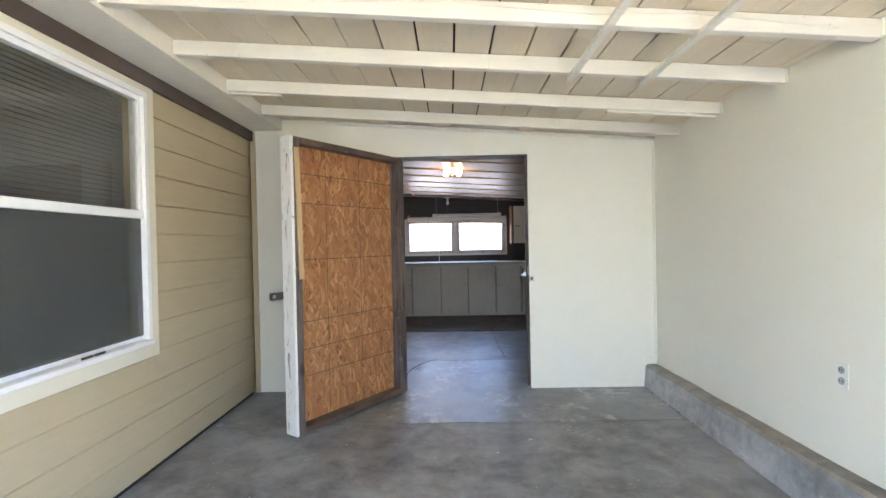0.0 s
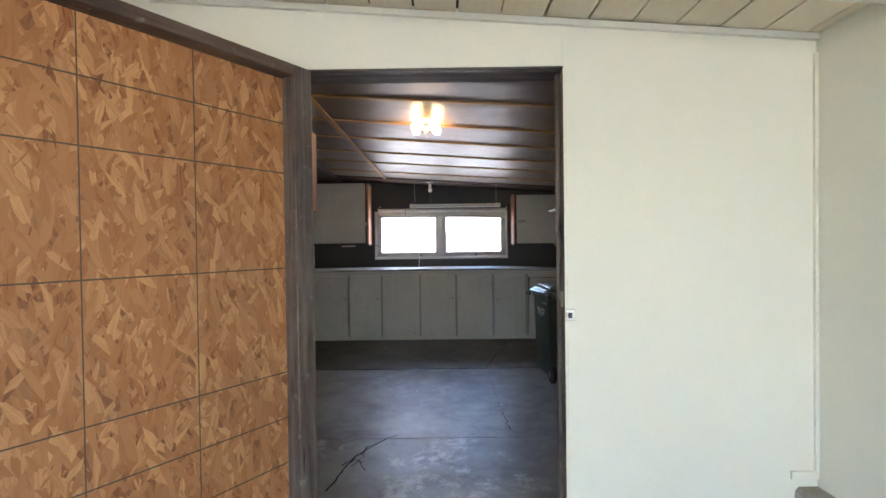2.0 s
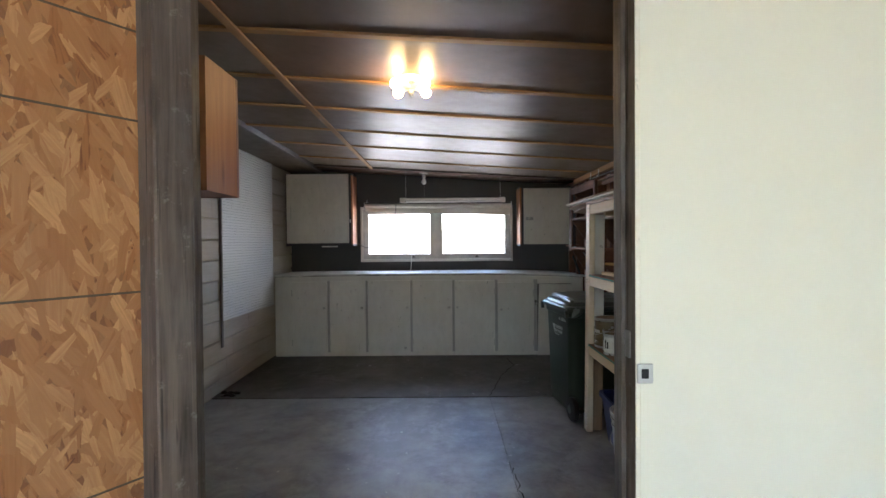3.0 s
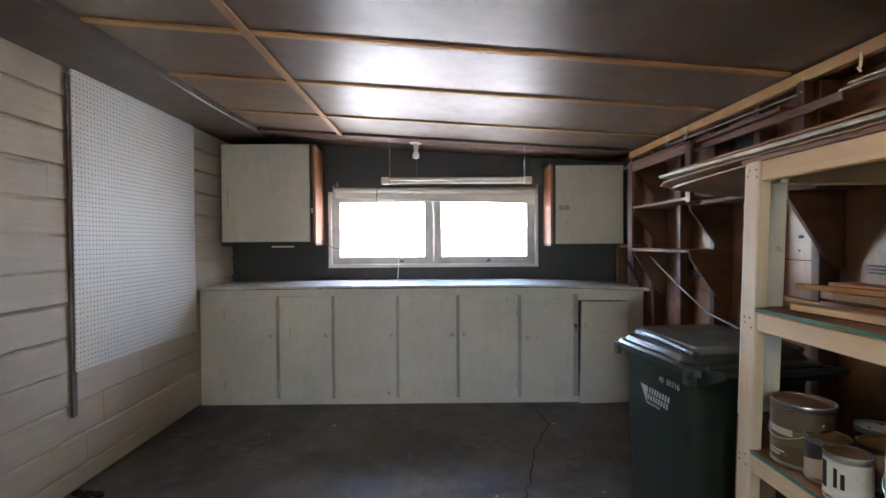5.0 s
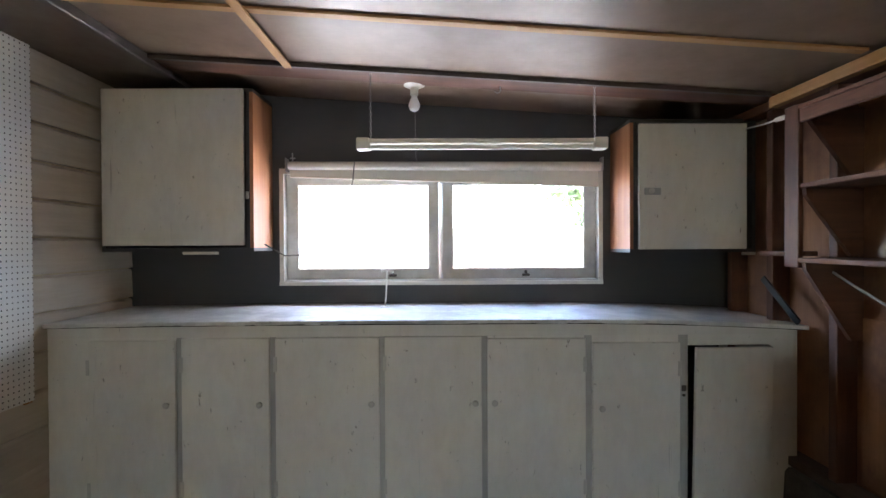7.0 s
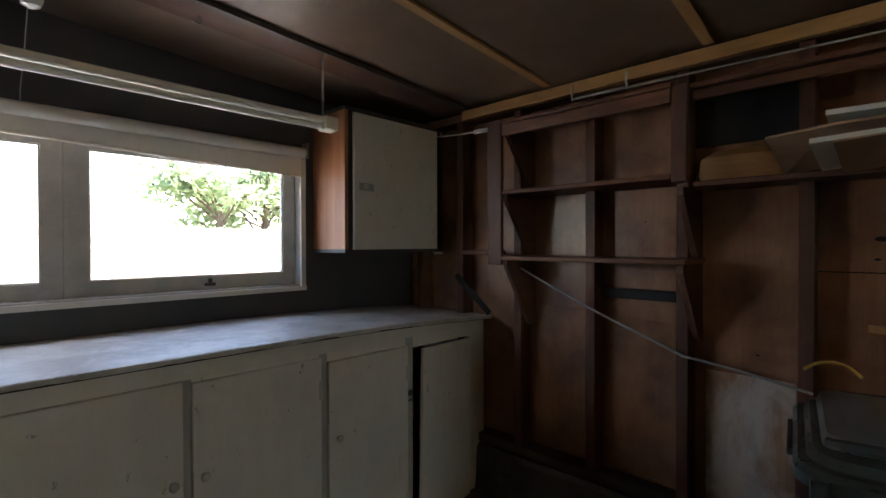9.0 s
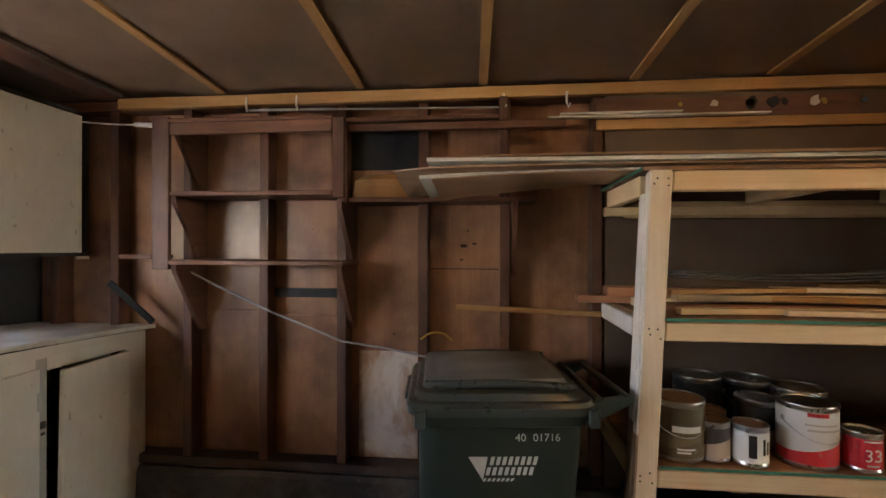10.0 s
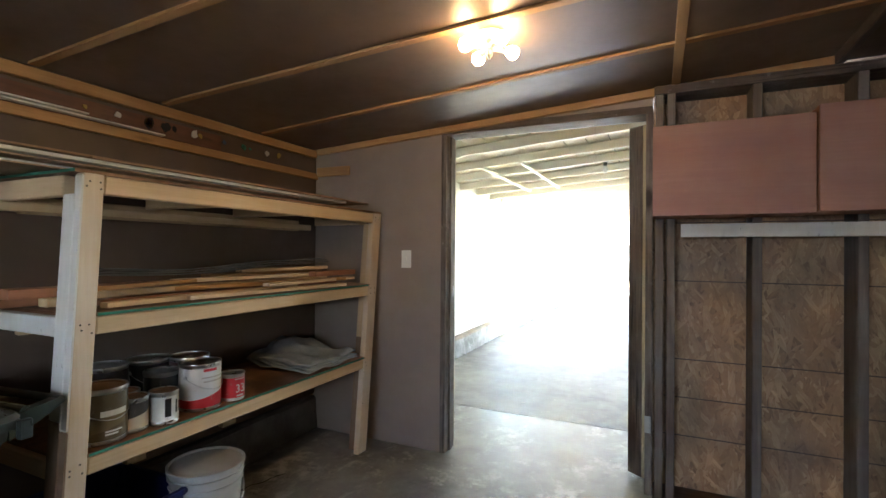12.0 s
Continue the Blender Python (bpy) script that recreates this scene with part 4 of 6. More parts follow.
# ================================================================ things
# ---------------------------------------------------------------- the open door leaf
def door_leaf():
    L, H = 1.156, 2.015
    ang = math.degrees(math.atan2(-0.828, -0.561))
    d = root("door", "heavy open shop door framed in dark timber with a strand board face", "door", (-0.561, 3.995, 0.0), rz=ang)
    # local x runs from the hinge to the free edge, local +y is the strand board side
    def p(name, dims, mt, label="", bevel=0.004):
        return part(name, box(*dims, bevel), M[mt], d, label)
    z0 = 0.015
    p("hinge_stile", (0.0, 0.09, -0.002, 0.088, z0, H), "old_local_z")
    p("free_stile", (L - 0.075, L - 0.022, -0.002, 0.088, z0, H), "old_local_z")
    p("top_rail", (0.09, L - 0.075, -0.002, 0.088, H - 0.045, H), "old_local_x")
    p("bottom_rail", (0.09, L - 0.075, -0.002, 0.088, z0, z0 + 0.045), "old_local_x")
    part("strand_board", box(0.088, L - 0.07, 0.0, 0.012, z0 + 0.045, H - 0.045), M["osb"], d, "orange brown strand board")
    p("back_panel", (0.0, L - 0.022, -0.02, -0.0025, z0, H), "siding")
    p("edge_board", (L - 0.021, L, -0.028, 0.090, z0 - 0.004, H + 0.006), "peel", "edge board with peeling white paint", 0.005)
    for z in (0.374, 0.562, 0.753, 1.186, 1.58, 1.785):
        part("printed_line", box(0.09, L - 0.076, 0.0122, 0.0128, z - 0.0025, z + 0.0025), M["ink"], d)
    for x in (0.46, 0.80):
        part("printed_line", box(x - 0.002, x + 0.002, 0.0122, 0.0127, z0 + 0.046, H - 0.046), M["ink"], d)
    part("loose_lath", moved(box(-0.018, 0.018, -0.006, 0.006, -0.44, 0.44, 0.002), pose(L - 0.052, 0.0955, 1.50, 0, 1.5, 0)), M["pine_local"], d, "split pale lath leaning on the frame")
    hasp = part("hasp", box(L - 0.03, L + 0.10, -0.036, -0.029, 0.925, 0.975, 0.006), M["iron"], d, "dark steel hasp strap")
    part("eye", moved(turned([(0.0, 0), (0.012, 0), (0.012, 0.006), (0.0, 0.006)], 14), pose(L + 0.07, -0.028, 0.95, -90, 0, 0)), M["rod"], hasp)
    return d


def peeling():
    k = Nodes("peeling white paint on grey wood")
    v = k.coords((6, 6, 1.2), True)
    a = k.noise(v, 6.0, 6, 0.7, 0.8)
    f = k.ramp(a, (0.36, 0.0), (0.42, 1.0))
    col = k.mix(f, (0.2, 0.15, 0.12), (0.72, 0.71, 0.69))
    k.bump(f, 0.4, 0.003)
    return k.done(col, 0.55)


M["peel"] = peeling()
M["pine_local"] = wood("pale split pine", (0.66, 0.47, 0.27), (0.5, 0.31, 0.15), "z", 0.6, 0.8, local=True)
door_leaf()

# ---------------------------------------------------------------- carport fittings
def outlet(name, at, rz, label):
    o = root(name, label, "socket", at, rz=rz)
    part("plate", box(-0.035, 0.035, -0.006, -0.001, -0.057, 0.057, 0.003, 2), M["plastic_white"], o)
    for z in (-0.025, 0.025):
        f = part("socket_face", moved(turned([(0.0, 0), (0.017, 0), (0.017, 0.004), (0.0, 0.004)], 18), pose(0, -0.006, z, 90, 0, 0)), M["rod"], o)
        for x in (-0.007, 0.007):
            part("slot", box(x - 0.0015, x + 0.0015, -0.0112, -0.0100, z - 0.005, z + 0.006), M["black"], f)
    return o


outlet("wall_outlet", (XR, 2.06, 0.643), -90, "white double wall socket on the side wall")
outlet("wall_outlet", (XR, 1.0, 1.30), -90, "white wall socket high on the side wall")
for x, y0, y1 in ((0.565, 0.55, 2.47), (0.955, 0.55, 2.47)):
    thing("ceiling_strip", sloped(x - 0.016, x + 0.016, y0, y1, lambda q: roof_z(q) - 0.10, lambda q: roof_z(q) - 0.0825), M["joist_paint"], "narrow white strip screwed under the joists", "strip", "strips under the joists")


def bare_lamp(at, label, bulb, holder, tilt=0):
    o = root("bare_lamp", label, "lamp", at)
    part("rose", turned([(0.0, 0.0), (0.055, 0.0), (0.055, -0.012), (0.04, -0.02), (0.024, -0.024), (0.0, -0.024)][::-1], 24), holder, o, smooth=True)
    part("lampholder", turned([(0.0, -0.024), (0.02, -0.024), (0.021, -0.06), (0.017, -0.066), (0.0, -0.066)][::-1], 20), holder, o, smooth=True)
    part("bulb", turned([(0.0, -0.067), (0.014, -0.067), (0.018, -0.08), (0.029, -0.105), (0.030, -0.12), (0.022, -0.138), (0.008, -0.146), (0.0, -0.147)][::-1], 20), bulb, o, smooth=True)
    return o


bare_lamp((-0.12, 1.55, roof_z(-0.12) - 0.002), "bare bulb in a round holder on the plank ceiling", M["frosted"], M["iron"])
thing("cable", tube([(-1.3, 1.845, roof_z(-1.3) - 0.02), (-0.6, 1.842, roof_z(-0.6) - 0.035), (-0.05, 1.843, roof_z(-0.05) - 0.02), (0.5, 1.842, roof_z(0.5) - 0.04), (0.9, 1.843, roof_z(0.9) - 0.018), (1.5, 1.843, roof_z(1.5) - 0.05)], 0.004), M["joist_paint"], "painted over cable stapled along a joist", "cable", smooth=True)

# ---------------------------------------------------------------- base cabinets and counter
YC = 8.18
cells = [(-1.628, -1.231, 0.062, 0.852), (-1.198, -0.797, 0.064, 0.862), (-0.765, -0.289, 0.064, 0.862), (-0.259, 0.188, 0.07, 0.864),
         (0.219, 0.672, 0.06, 0.853), (0.708, 1.114, 0.045, 0.830)]
cab = root("base_cabinet", "long off white painted base cabinet with seven plain doors", "cabinet", (0, YC, 0))


def top_z(x):
    """The worktop has sagged: level along most of its length and falling to its ends."""
    return 0.944 - 0.0258 * max(0.0, x - 0.5) ** 2 - 0.005 * max(0.0, -0.5 - x) ** 2


def sagging(x0, x1, y0, y1, low, high, n=36):
    """A slab along x between two height functions."""
    bm = bmesh.new()
    rows = []
    for i in range(n + 1):
        x = x0 + (x1 - x0) * i / n
        rows.append([bm.verts.new(p) for p in ((x, y0, low(x)), (x, y1, low(x)), (x, y1, high(x)), (x, y0, high(x)))])
    for u, v in zip(rows, rows[1:]):
        for q in range(4):
            bm.faces.new((u[q], u[(q + 1) % 4], v[(q + 1) % 4], v[q]))
    bm.faces.new(rows[0][::-1])
    bm.faces.new(rows[-1])
    return bm


def face_frame():
    out = [(XL + 0.004, cells[0][0], 0.003, 0.022, 0.05, 0.865), (1.545, 1.66, 0.003, 0.022, 0.05, 0.865)]
    out.append((XL + 0.004, 1.66, 0.003, 0.022, 0.004, 0.05))
    for x0, x1, z0, z1 in cells + [(1.160, 1.545, 0.006, 0.815)]:
        out.append((x0, x1, 0.003, 0.022, z1, 0.865))
        if z0 > 0.051:
            out.append((x0, x1, 0.003, 0.022, 0.05, z0))
    return boxes(*out)


part("face_frame", face_frame(), M["cabinet"], cab)
part("top_rail", sagging(XL + 0.004, 1.66, 0.003, 0.022, lambda x: 0.8652, lambda x: top_z(x) - 0.0172), M["cabinet"], cab)
edges = [v for c in cells for v in c[:2]][1:] + [1.160]
for xa, xb in zip(edges[::2], edges[1::2]):
    part("stile", box(xa + 0.0005, xb - 0.0005, 0.004, 0.021, 0.0505, 0.8645), M["frame_grey"], cab, "darker grey stile between the doors")
part("end_panel", box(1.66, 1.678, 0.003, 0.60, 0.03, 0.888, 0.002), M["cabinet"], cab)
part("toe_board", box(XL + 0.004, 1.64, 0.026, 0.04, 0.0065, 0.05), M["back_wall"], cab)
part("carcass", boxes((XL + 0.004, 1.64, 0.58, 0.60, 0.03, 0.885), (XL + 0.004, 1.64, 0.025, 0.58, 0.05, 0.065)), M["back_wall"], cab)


def knob(x, z, parent, mt="sash", dy=-0.004):
    return part("knob", moved(turned([(0.0, 0), (0.007, 0), (0.007, 0.012), (0.014, 0.016), (0.015, 0.022), (0.010, 0.027), (0.0, 0.028)], 16), pose(x, dy, z, 90, 0, 0)), M[mt], parent, smooth=True)


pulls = [(-1.262, 0.56), (-0.835, 0.56), (-0.32, 0.56), (0.158, 0.56), (0.248, 0.56), (0.745, 0.53)]
for (x0, x1, z0, z1), (px, pz) in zip(cells, pulls):
    dr = part("door", box(x0 - 0.002, x1 + 0.002, -0.0145, 0.0022, z0 - 0.002, z1 + 0.002, 0.0025), M["cabinet"], cab)
    knob(px, pz, dr, dy=-0.0140)
    hx = x0 if px > (x0 + x1) / 2 else x1
    for hz in (z0 + 0.10, z1 - 0.12):
        part("hinge", box(hx - 0.010, hx + 0.006, -0.0175, -0.0147, hz - 0.035, hz + 0.035, 0.001), M["sash"], dr)
# the seventh door stands ajar, hinged on its outer side
dr = part("door", moved(box(-0.385, 0.0, -0.001, 0.018, -0.40, 0.40, 0.002), pose(1.543, -0.018, 0.408, 0, 1.2, 6.5)), M["cabinet"], cab, "warped door standing ajar")
kb = knob(-0.345, 0.10, dr)
for z in (-0.28, 0.28):
    part("hinge", box(-0.006, 0.012, -0.0035, -0.0012, z - 0.035, z + 0.035, 0.001), M["sash"], dr)
part("catch", box(1.128, 1.150, -0.006, 0.002, 0.60, 0.628, 0.003), M["iron"], cab, "small iron catch")
part("catch", box(1.132, 1.146, -0.005, 0.002, 0.575, 0.586, 0.002), M["iron"], cab)

counter = thing("worktop", sagging(XL + 0.004, 1.712, YC - 0.014, YB - 0.001, lambda x: top_z(x) - 0.0165, top_z), M["counter"], "scuffed grey worktop with a chipped edge on the base cabinets", "worktop")


def chipped_edge(x0, x1, y, z0, z1, seed):
    """A thin strip along x whose upper and lower lips are broken away here and there."""
    r = random.Random(seed)
    n = int((x1 - x0) / 0.012)
    bm = bmesh.new()
    rows, bite = [], 0.0
    for i in range(n + 1):
        if r.random() < 0.16:
            bite = r.choice((0.0, 0.0, 0.002, 0.004, 0.007))
        x = x0 + (x1 - x0) * i / n
        lo = top_z(x) + z0 + noise.noise(Vector((x * 5, 3.1, 0))) * 0.003 + bite * r.uniform(0.3, 1.0)
        hi = top_z(x) + z1 - bite * r.uniform(0.1, 0.6)
        d = bite * 0.5
        rows.append([bm.verts.new(p) for p in ((x, y + d, lo), (x, y + d - 0.0015, (lo + hi) / 2), (x, y + d, hi), (x, y + 0.008, hi + 0.001), (x, y + 0.008, lo))])
    for u, v in zip(rows, rows[1:]):
        for q in range(5):
            bm.faces.new((u[q], u[(q + 1) % 5], v[(q + 1) % 5], v[q]))
    bm.faces.new(rows[0][::-1])
    bm.faces.new(rows[-1])
    return bm


part("edge_strip", chipped_edge(XL + 0.004, 1.712, YC - 0.0225, -0.019, -0.0005, 6), M["counter"], counter, "chipped grey lip")
# near-black strip drawn in as the shadow line under the lip
part("edge_shadow_gap", sagging(XL + 0.004, 1.70, YC - 0.013, YC + 0.002, lambda x: top_z(x) - 0.0225, lambda x: top_z(x) - 0.0168), M["gap"], counter)
thing("faucet_pipe", moved(join(tube([(-0.31, 8.62, 0.922), (-0.305, 8.625, 0.98), (-0.30, 8.62, 1.06), (-0.297, 8.615, 1.13)], 0.0045),
                          tube([(-0.325, 8.60, 1.13), (-0.297, 8.615, 1.135), (-0.262, 8.60, 1.12)], 0.009), tube([(-0.335, 8.60, 0.9235), (-0.29, 8.625, 0.9245)], 0.004)), pose(0, 0, 0.021)),
      M["plastic_white"], "thin white pipe stub with a knotted cloth on the worktop", "pipe", smooth=True)

# ---------------------------------------------------------------- wall cabinets over the counter
def wall_cabinet(x0, x1, z0, z1, dx0, dx1, dz0, dz1, inner_left, label):
    c = root("wall_cabinet", label, "cabinet", (0, 8.49, 0))
    dep = YB - 8.49 - 0.001
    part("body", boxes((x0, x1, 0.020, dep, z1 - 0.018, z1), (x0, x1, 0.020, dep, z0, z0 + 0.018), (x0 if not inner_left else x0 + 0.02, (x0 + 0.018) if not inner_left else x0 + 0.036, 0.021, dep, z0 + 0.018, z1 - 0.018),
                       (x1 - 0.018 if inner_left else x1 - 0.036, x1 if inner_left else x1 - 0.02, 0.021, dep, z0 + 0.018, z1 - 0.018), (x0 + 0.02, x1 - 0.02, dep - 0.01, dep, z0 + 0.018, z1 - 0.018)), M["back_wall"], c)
    sx = (x0, x0 + 0.019) if inner_left else (x1 - 0.019, x1)
    part("side_panel", box(*sx, 0.021, dep, z0 + 0.0185, z1 - 0.0185), M["cab_side"], c, "bare orange fir side panel")
    d = part("door", box(dx0, dx1, 0.0, 0.0195, dz0, dz1, 0.003), M["cabinet"], c)
    kx = dx0 + 0.07 if inner_left else dx1 - 0.02
    if inner_left:
        part("turn_button", box(kx - 0.045, kx + 0.045, -0.008, -0.001, 1.552, 1.590, 0.003), M["rod"], d)
        part("knob", moved(turned([(0.0, 0), (0.013, 0), (0.015, 0.012), (0.0, 0.016)], 14), pose(kx - 0.01, -0.008, 1.572, 90, 0, 0)), M["sash"], d, smooth=True)
    else:
        part("catch", box(dx1 + 0.012, dx1 + 0.024, -0.004, 0.012, 1.54, 1.58, 0.002), M["plastic_white"], c)
    part("rail", box(dx0 + 0.42 if not inner_left else dx1 - 0.02, dx1 - 0.14 if not inner_left else dx1 + 0.05, 0.005, 0.018, z0 - 0.016, z0 - 0.001, 0.002), M["cabinet"], c)
    return c


wall_cabinet(-1.80, -0.995, 1.262, 2.13, -1.788, -1.04, 1.294, 2.124, False, "off white wall cabinet beside the back window with one plain door")
wall_cabinet(1.02, 1.70, 1.245, 1.96, 1.062, 1.640, 1.262, 1.932, True, "smaller off white wall cabinet with a bare fir side")

# ---------------------------------------------------------------- hanging tube light and dead bulb
tl = root("tube_light", "cream fluorescent tube fitting hung on two chains before the window", "lamp", (0.205, 8.28, 1.783))
part("housing", box(-0.56, 0.56, -0.022, 0.022, 0.0, 0.022, 0.004), M["blind"], tl)
for s in (-1, 1):
    part("end_cap", box(s * 0.575 - 0.032, s * 0.575 + 0.032, -0.032, 0.032, -0.030, 0.026, 0.005), M["blind"], tl)
part("tube", moved(turned([(0.0, -0.54), (0.013, -0.54), (0.013, 0.54), (0.0, 0.54)], 14), pose(0, 0, -0.016, 0, 90, 0)), M["plastic_white"], tl, smooth=True)
for x in (-0.54, 0.55):
    z = 0.022
    links = []
    top = shop_z(0.205 + x) - 0.012 - 1.783
    k = 0
    while z < top:
        a = (0.004, 0) if k % 2 else (0, 0.004)
        links.append(tube([(x + a[0] * c, a[1] * c, z + h) for c, h in ((0, 0), (1, 0.004), (1, 0.014), (0, 0.018))] , 0.0012, 5))
        links.append(tube([(x - a[0] * c, -a[1] * c, z + h) for c, h in ((0, 0), (1, 0.004), (1, 0.014), (0, 0.018))], 0.0012, 5))
        z += 0.016
        k += 1
    part("chain", join(*links), M["steel"], tl)
bare_lamp((-0.13, 8.425, shop_z(-0.13) - 0.0005), "dead white bulb in a porcelain holder by the back wall", M["frosted"], M["porcelain"])
thing("hanging_cord", tube([(-0.13, 8.44, 2.09), (-0.132, 8.56, 1.92), (-0.135, 8.68, 1.80), (-0.13, 8.745, 1.772)], 0.002, 6), M["wire_grey"], "thin pull cord behind the dead bulb", "cord", smooth=True)
thing("loose_wire", tube([(-0.97, 8.60, 1.30), (-0.86, 8.60, 1.235), (-0.74, 8.60, 1.24), (-0.65, 8.60, 1.30), (-0.6, 8.62, 1.36), (-0.53, 8.66, 1.5), (-0.5, 8.7, 1.66), (-0.495, 8.73, 1.775)], 0.004, 6), M["wire_grey"], "loose wire dangling across the window", "wire", smooth=True)
thing("wire", join(tube([(1.632, 8.489, 1.902), (1.57, 8.27, 1.868), (1.505, 8.04, 1.842)], 0.004, 6), tube([(1.53, 8.12, 1.852), (1.496, 8.001, 1.838)], 0.011, 8)), M["plastic_white"], "white wire from the wall cabinet to the shelf post", "wire", smooth=True)
thing("hook", tube([(0.30, 8.33, 2.075), (0.30, 8.315, 2.045), (0.285, 8.305, 2.035), (0.27, 8.31, 2.045)], 0.003, 6), M["steel"], "small steel hook in the ceiling board", "hook", smooth=True)
thing("bracket_hook", join(tube([(-0.865, 8.77, 1.79), (-0.865, 8.765, 1.835)], 0.004, 6), tube([(-0.88, 8.77, 1.805), (-0.85, 8.77, 1.805)], 0.004, 6)), M["steel"], "small steel blind hook", "hook", smooth=True)

# ---------------------------------------------------------------- pegboard
peg = thing("pegboard", prism([(6.89, 0.630), (8.09, 0.610), (8.09, 2.183), (6.89, 2.183)], "x", XL + 0.014, XL + 0.02), M["pegboard"], "large white pegboard on the siding", "pegboard")
part("batten", box(XL + 0.003, XL + 0.0135, 6.868, 6.905, 0.40, 2.15, 0.002), M["old_wood_z"], peg)
part("batten", box(XL + 0.003, XL + 0.0135, 8.05, 8.088, 0.60, 2.15, 0.002), M["batten_y"], peg)

# ---------------------------------------------------------------- lit ceiling lamp
lamp = root("ceiling_lamp", "old ceiling lamp with four lit warm bulbs", "lamp", (-0.055, 5.19, shop_z(-0.055) - 0.001))
part("base", turned([(0.0, -0.022), (0.03, -0.022), (0.05, -0.016), (0.055, 0.0), (0.0, 0.0)], 24), M["porcelain"], lamp, smooth=True)
part("stem", turned([(0.0, -0.098), (0.005, -0.095), (0.008, -0.086), (0.013, -0.08), (0.013, -0.022), (0.0, -0.022)], 16), M["steel"], lamp, smooth=True)
for k in range(4):
    a = math.radians(45 + 90 * k)
    dx, dy = math.cos(a), math.sin(a)
    arm = part("arm", tube([(0.01 * dx, 0.01 * dy, -0.05), (0.04 * dx, 0.04 * dy, -0.048), (0.066 * dx, 0.066 * dy, -0.05)], 0.013, 12), M["porcelain"], lamp, smooth=True)
    b = turned([(0.0, 0.0), (0.011, 0.0), (0.014, 0.010), (0.024, 0.026), (0.027, 0.038), (0.022, 0.053), (0.011, 0.060), (0.0, 0.061)], 20)
    moved(b, Matrix.Translation((0.064 * dx, 0.064 * dy, -0.05)) @ Vector((dx, dy, -0.15)).to_track_quat("Z", "Y").to_matrix().to_4x4())
    part("bulb", b, M["bulb_lit"], lamp, "glowing warm bulb", smooth=True)

# ---------------------------------------------------------------- light switch
sw = root("light_switch", "white light switch plate on the grey brown wall", "switch", (0.873, YDI, 1.235), rz=180)
part("plate", box(-0.036, 0.036, -0.006, -0.001, -0.058, 0.058, 0.003, 2), M["plastic_white"], sw)
part("toggle", box(-0.006, 0.006, -0.014, -0.006, -0.012, 0.012, 0.002), M["plastic_white"], sw)

# ---------------------------------------------------------------- cabinets by the door
for x0, x1, y1, z0, z1 in ((-1.240, -0.622, 4.50, 1.46, 1.872), (-1.815, -1.246, 4.515, 1.465, 1.90)):
    c = root("door_side_cabinet", "pinkish brown plywood wall cabinet hung by the doorway", "cabinet", (0, 0, 0), "cabinets by the doorway")
    ya = YDI + 0.114
    part("body", boxes((x0, x1, ya, y1 - 0.02, z0, z0 + 0.016), (x0, x1, ya, y1 - 0.02, z1 - 0.016, z1), (x0, x0 + 0.016, ya, y1 - 0.02, z0 + 0.016, z1 - 0.016), (x1 - 0.016, x1, ya, y1 - 0.02, z0 + 0.016, z1 - 0.016), (x0 + 0.016, x1 - 0.016, ya, ya + 0.01, z0 + 0.016, z1 - 0.016)), M["cab_side"], c)
    part("door", box(x0, x1, y1 - 0.019, y1, z0 - 0.002, z1 + 0.002, 0.002), M["pink_board"], c)

# ---------------------------------------------------------------- old shelving on the studs
XSH = 1.478
sh = root("wall_shelving", "dark red brown shelving built onto the open studs", "shelving", (0, 0, 0))


def gusset(y, z_top, drop, depth):
    """A triangular bracket board with its long side under the shelf."""
    pts = [(z, x) for x, z in ((XS - 0.002, z_top), (XSH + 0.012, z_top), (XSH + 0.014, z_top - 0.03), (XS - 0.05, z_top - drop), (XS - 0.002, z_top - drop))]
    pts = [(x, z) for z, x in pts]
    return prism(pts, "y", y, y + depth)


part("front_post", box(XSH, XSH + 0.022, 7.92, 8.0, 1.19, 1.868, 0.003), M["stud"], sh)
part("front_post", box(XSH, XSH + 0.022, 7.118, 7.17, 1.505, 1.85, 0.003), M["stud"], sh)
part("front_post", box(XP - 0.06, XP - 0.012, 6.42, 6.46, 1.50, 1.95, 0.003), M["stud"], sh)
part("top_board", box(XSH + 0.001, XP - 0.001, 7.17, 7.99, 1.845, 1.862, 0.002), M["red_y"], sh)
part("top_face", box(XSH + 0.002, XSH + 0.02, 7.172, 7.918, 1.79, 1.844, 0.003), M["red_y"], sh)
part("top_board", box(XSH + 0.03, XP - 0.001, 6.46, 7.116, 1.835, 1.853, 0.002), M["red_y"], sh)
part("top_face", box(XSH + 0.06, XSH + 0.08, 6.18, 7.116, 1.80, 1.834, 0.003), M["red_y"], sh)
part("shelf", box(XSH + 0.004, XS - 0.002, 7.172, 7.918, 1.518, 1.538, 0.003), M["red_y"], sh)
part("shelf", box(XSH + 0.06, XS - 0.002, 6.30, 7.114, 1.49, 1.51, 0.003), M["red_y"], sh)
part("shelf", box(XSH - 0.004, XS - 0.002, 7.12, 7.918, 1.212, 1.232, 0.003), M["red_y"], sh, "dusty shelf board")
part("shelf", box(XSH + 0.002, XSH + 0.15, 8.001, 8.16, 1.236, 1.256, 0.003), M["red_y"], sh)
for y, z, dr_ in ((7.893, 1.844, 0.28), (7.893, 1.517, 0.28), (7.893, 1.211, 0.32), (7.132, 1.489, 0.28), (7.132, 1.211, 0.30), (6.382, 1.489, 0.32)):
    part("bracket", gusset(y, z, dr_, 0.022), M["red_x"], sh)
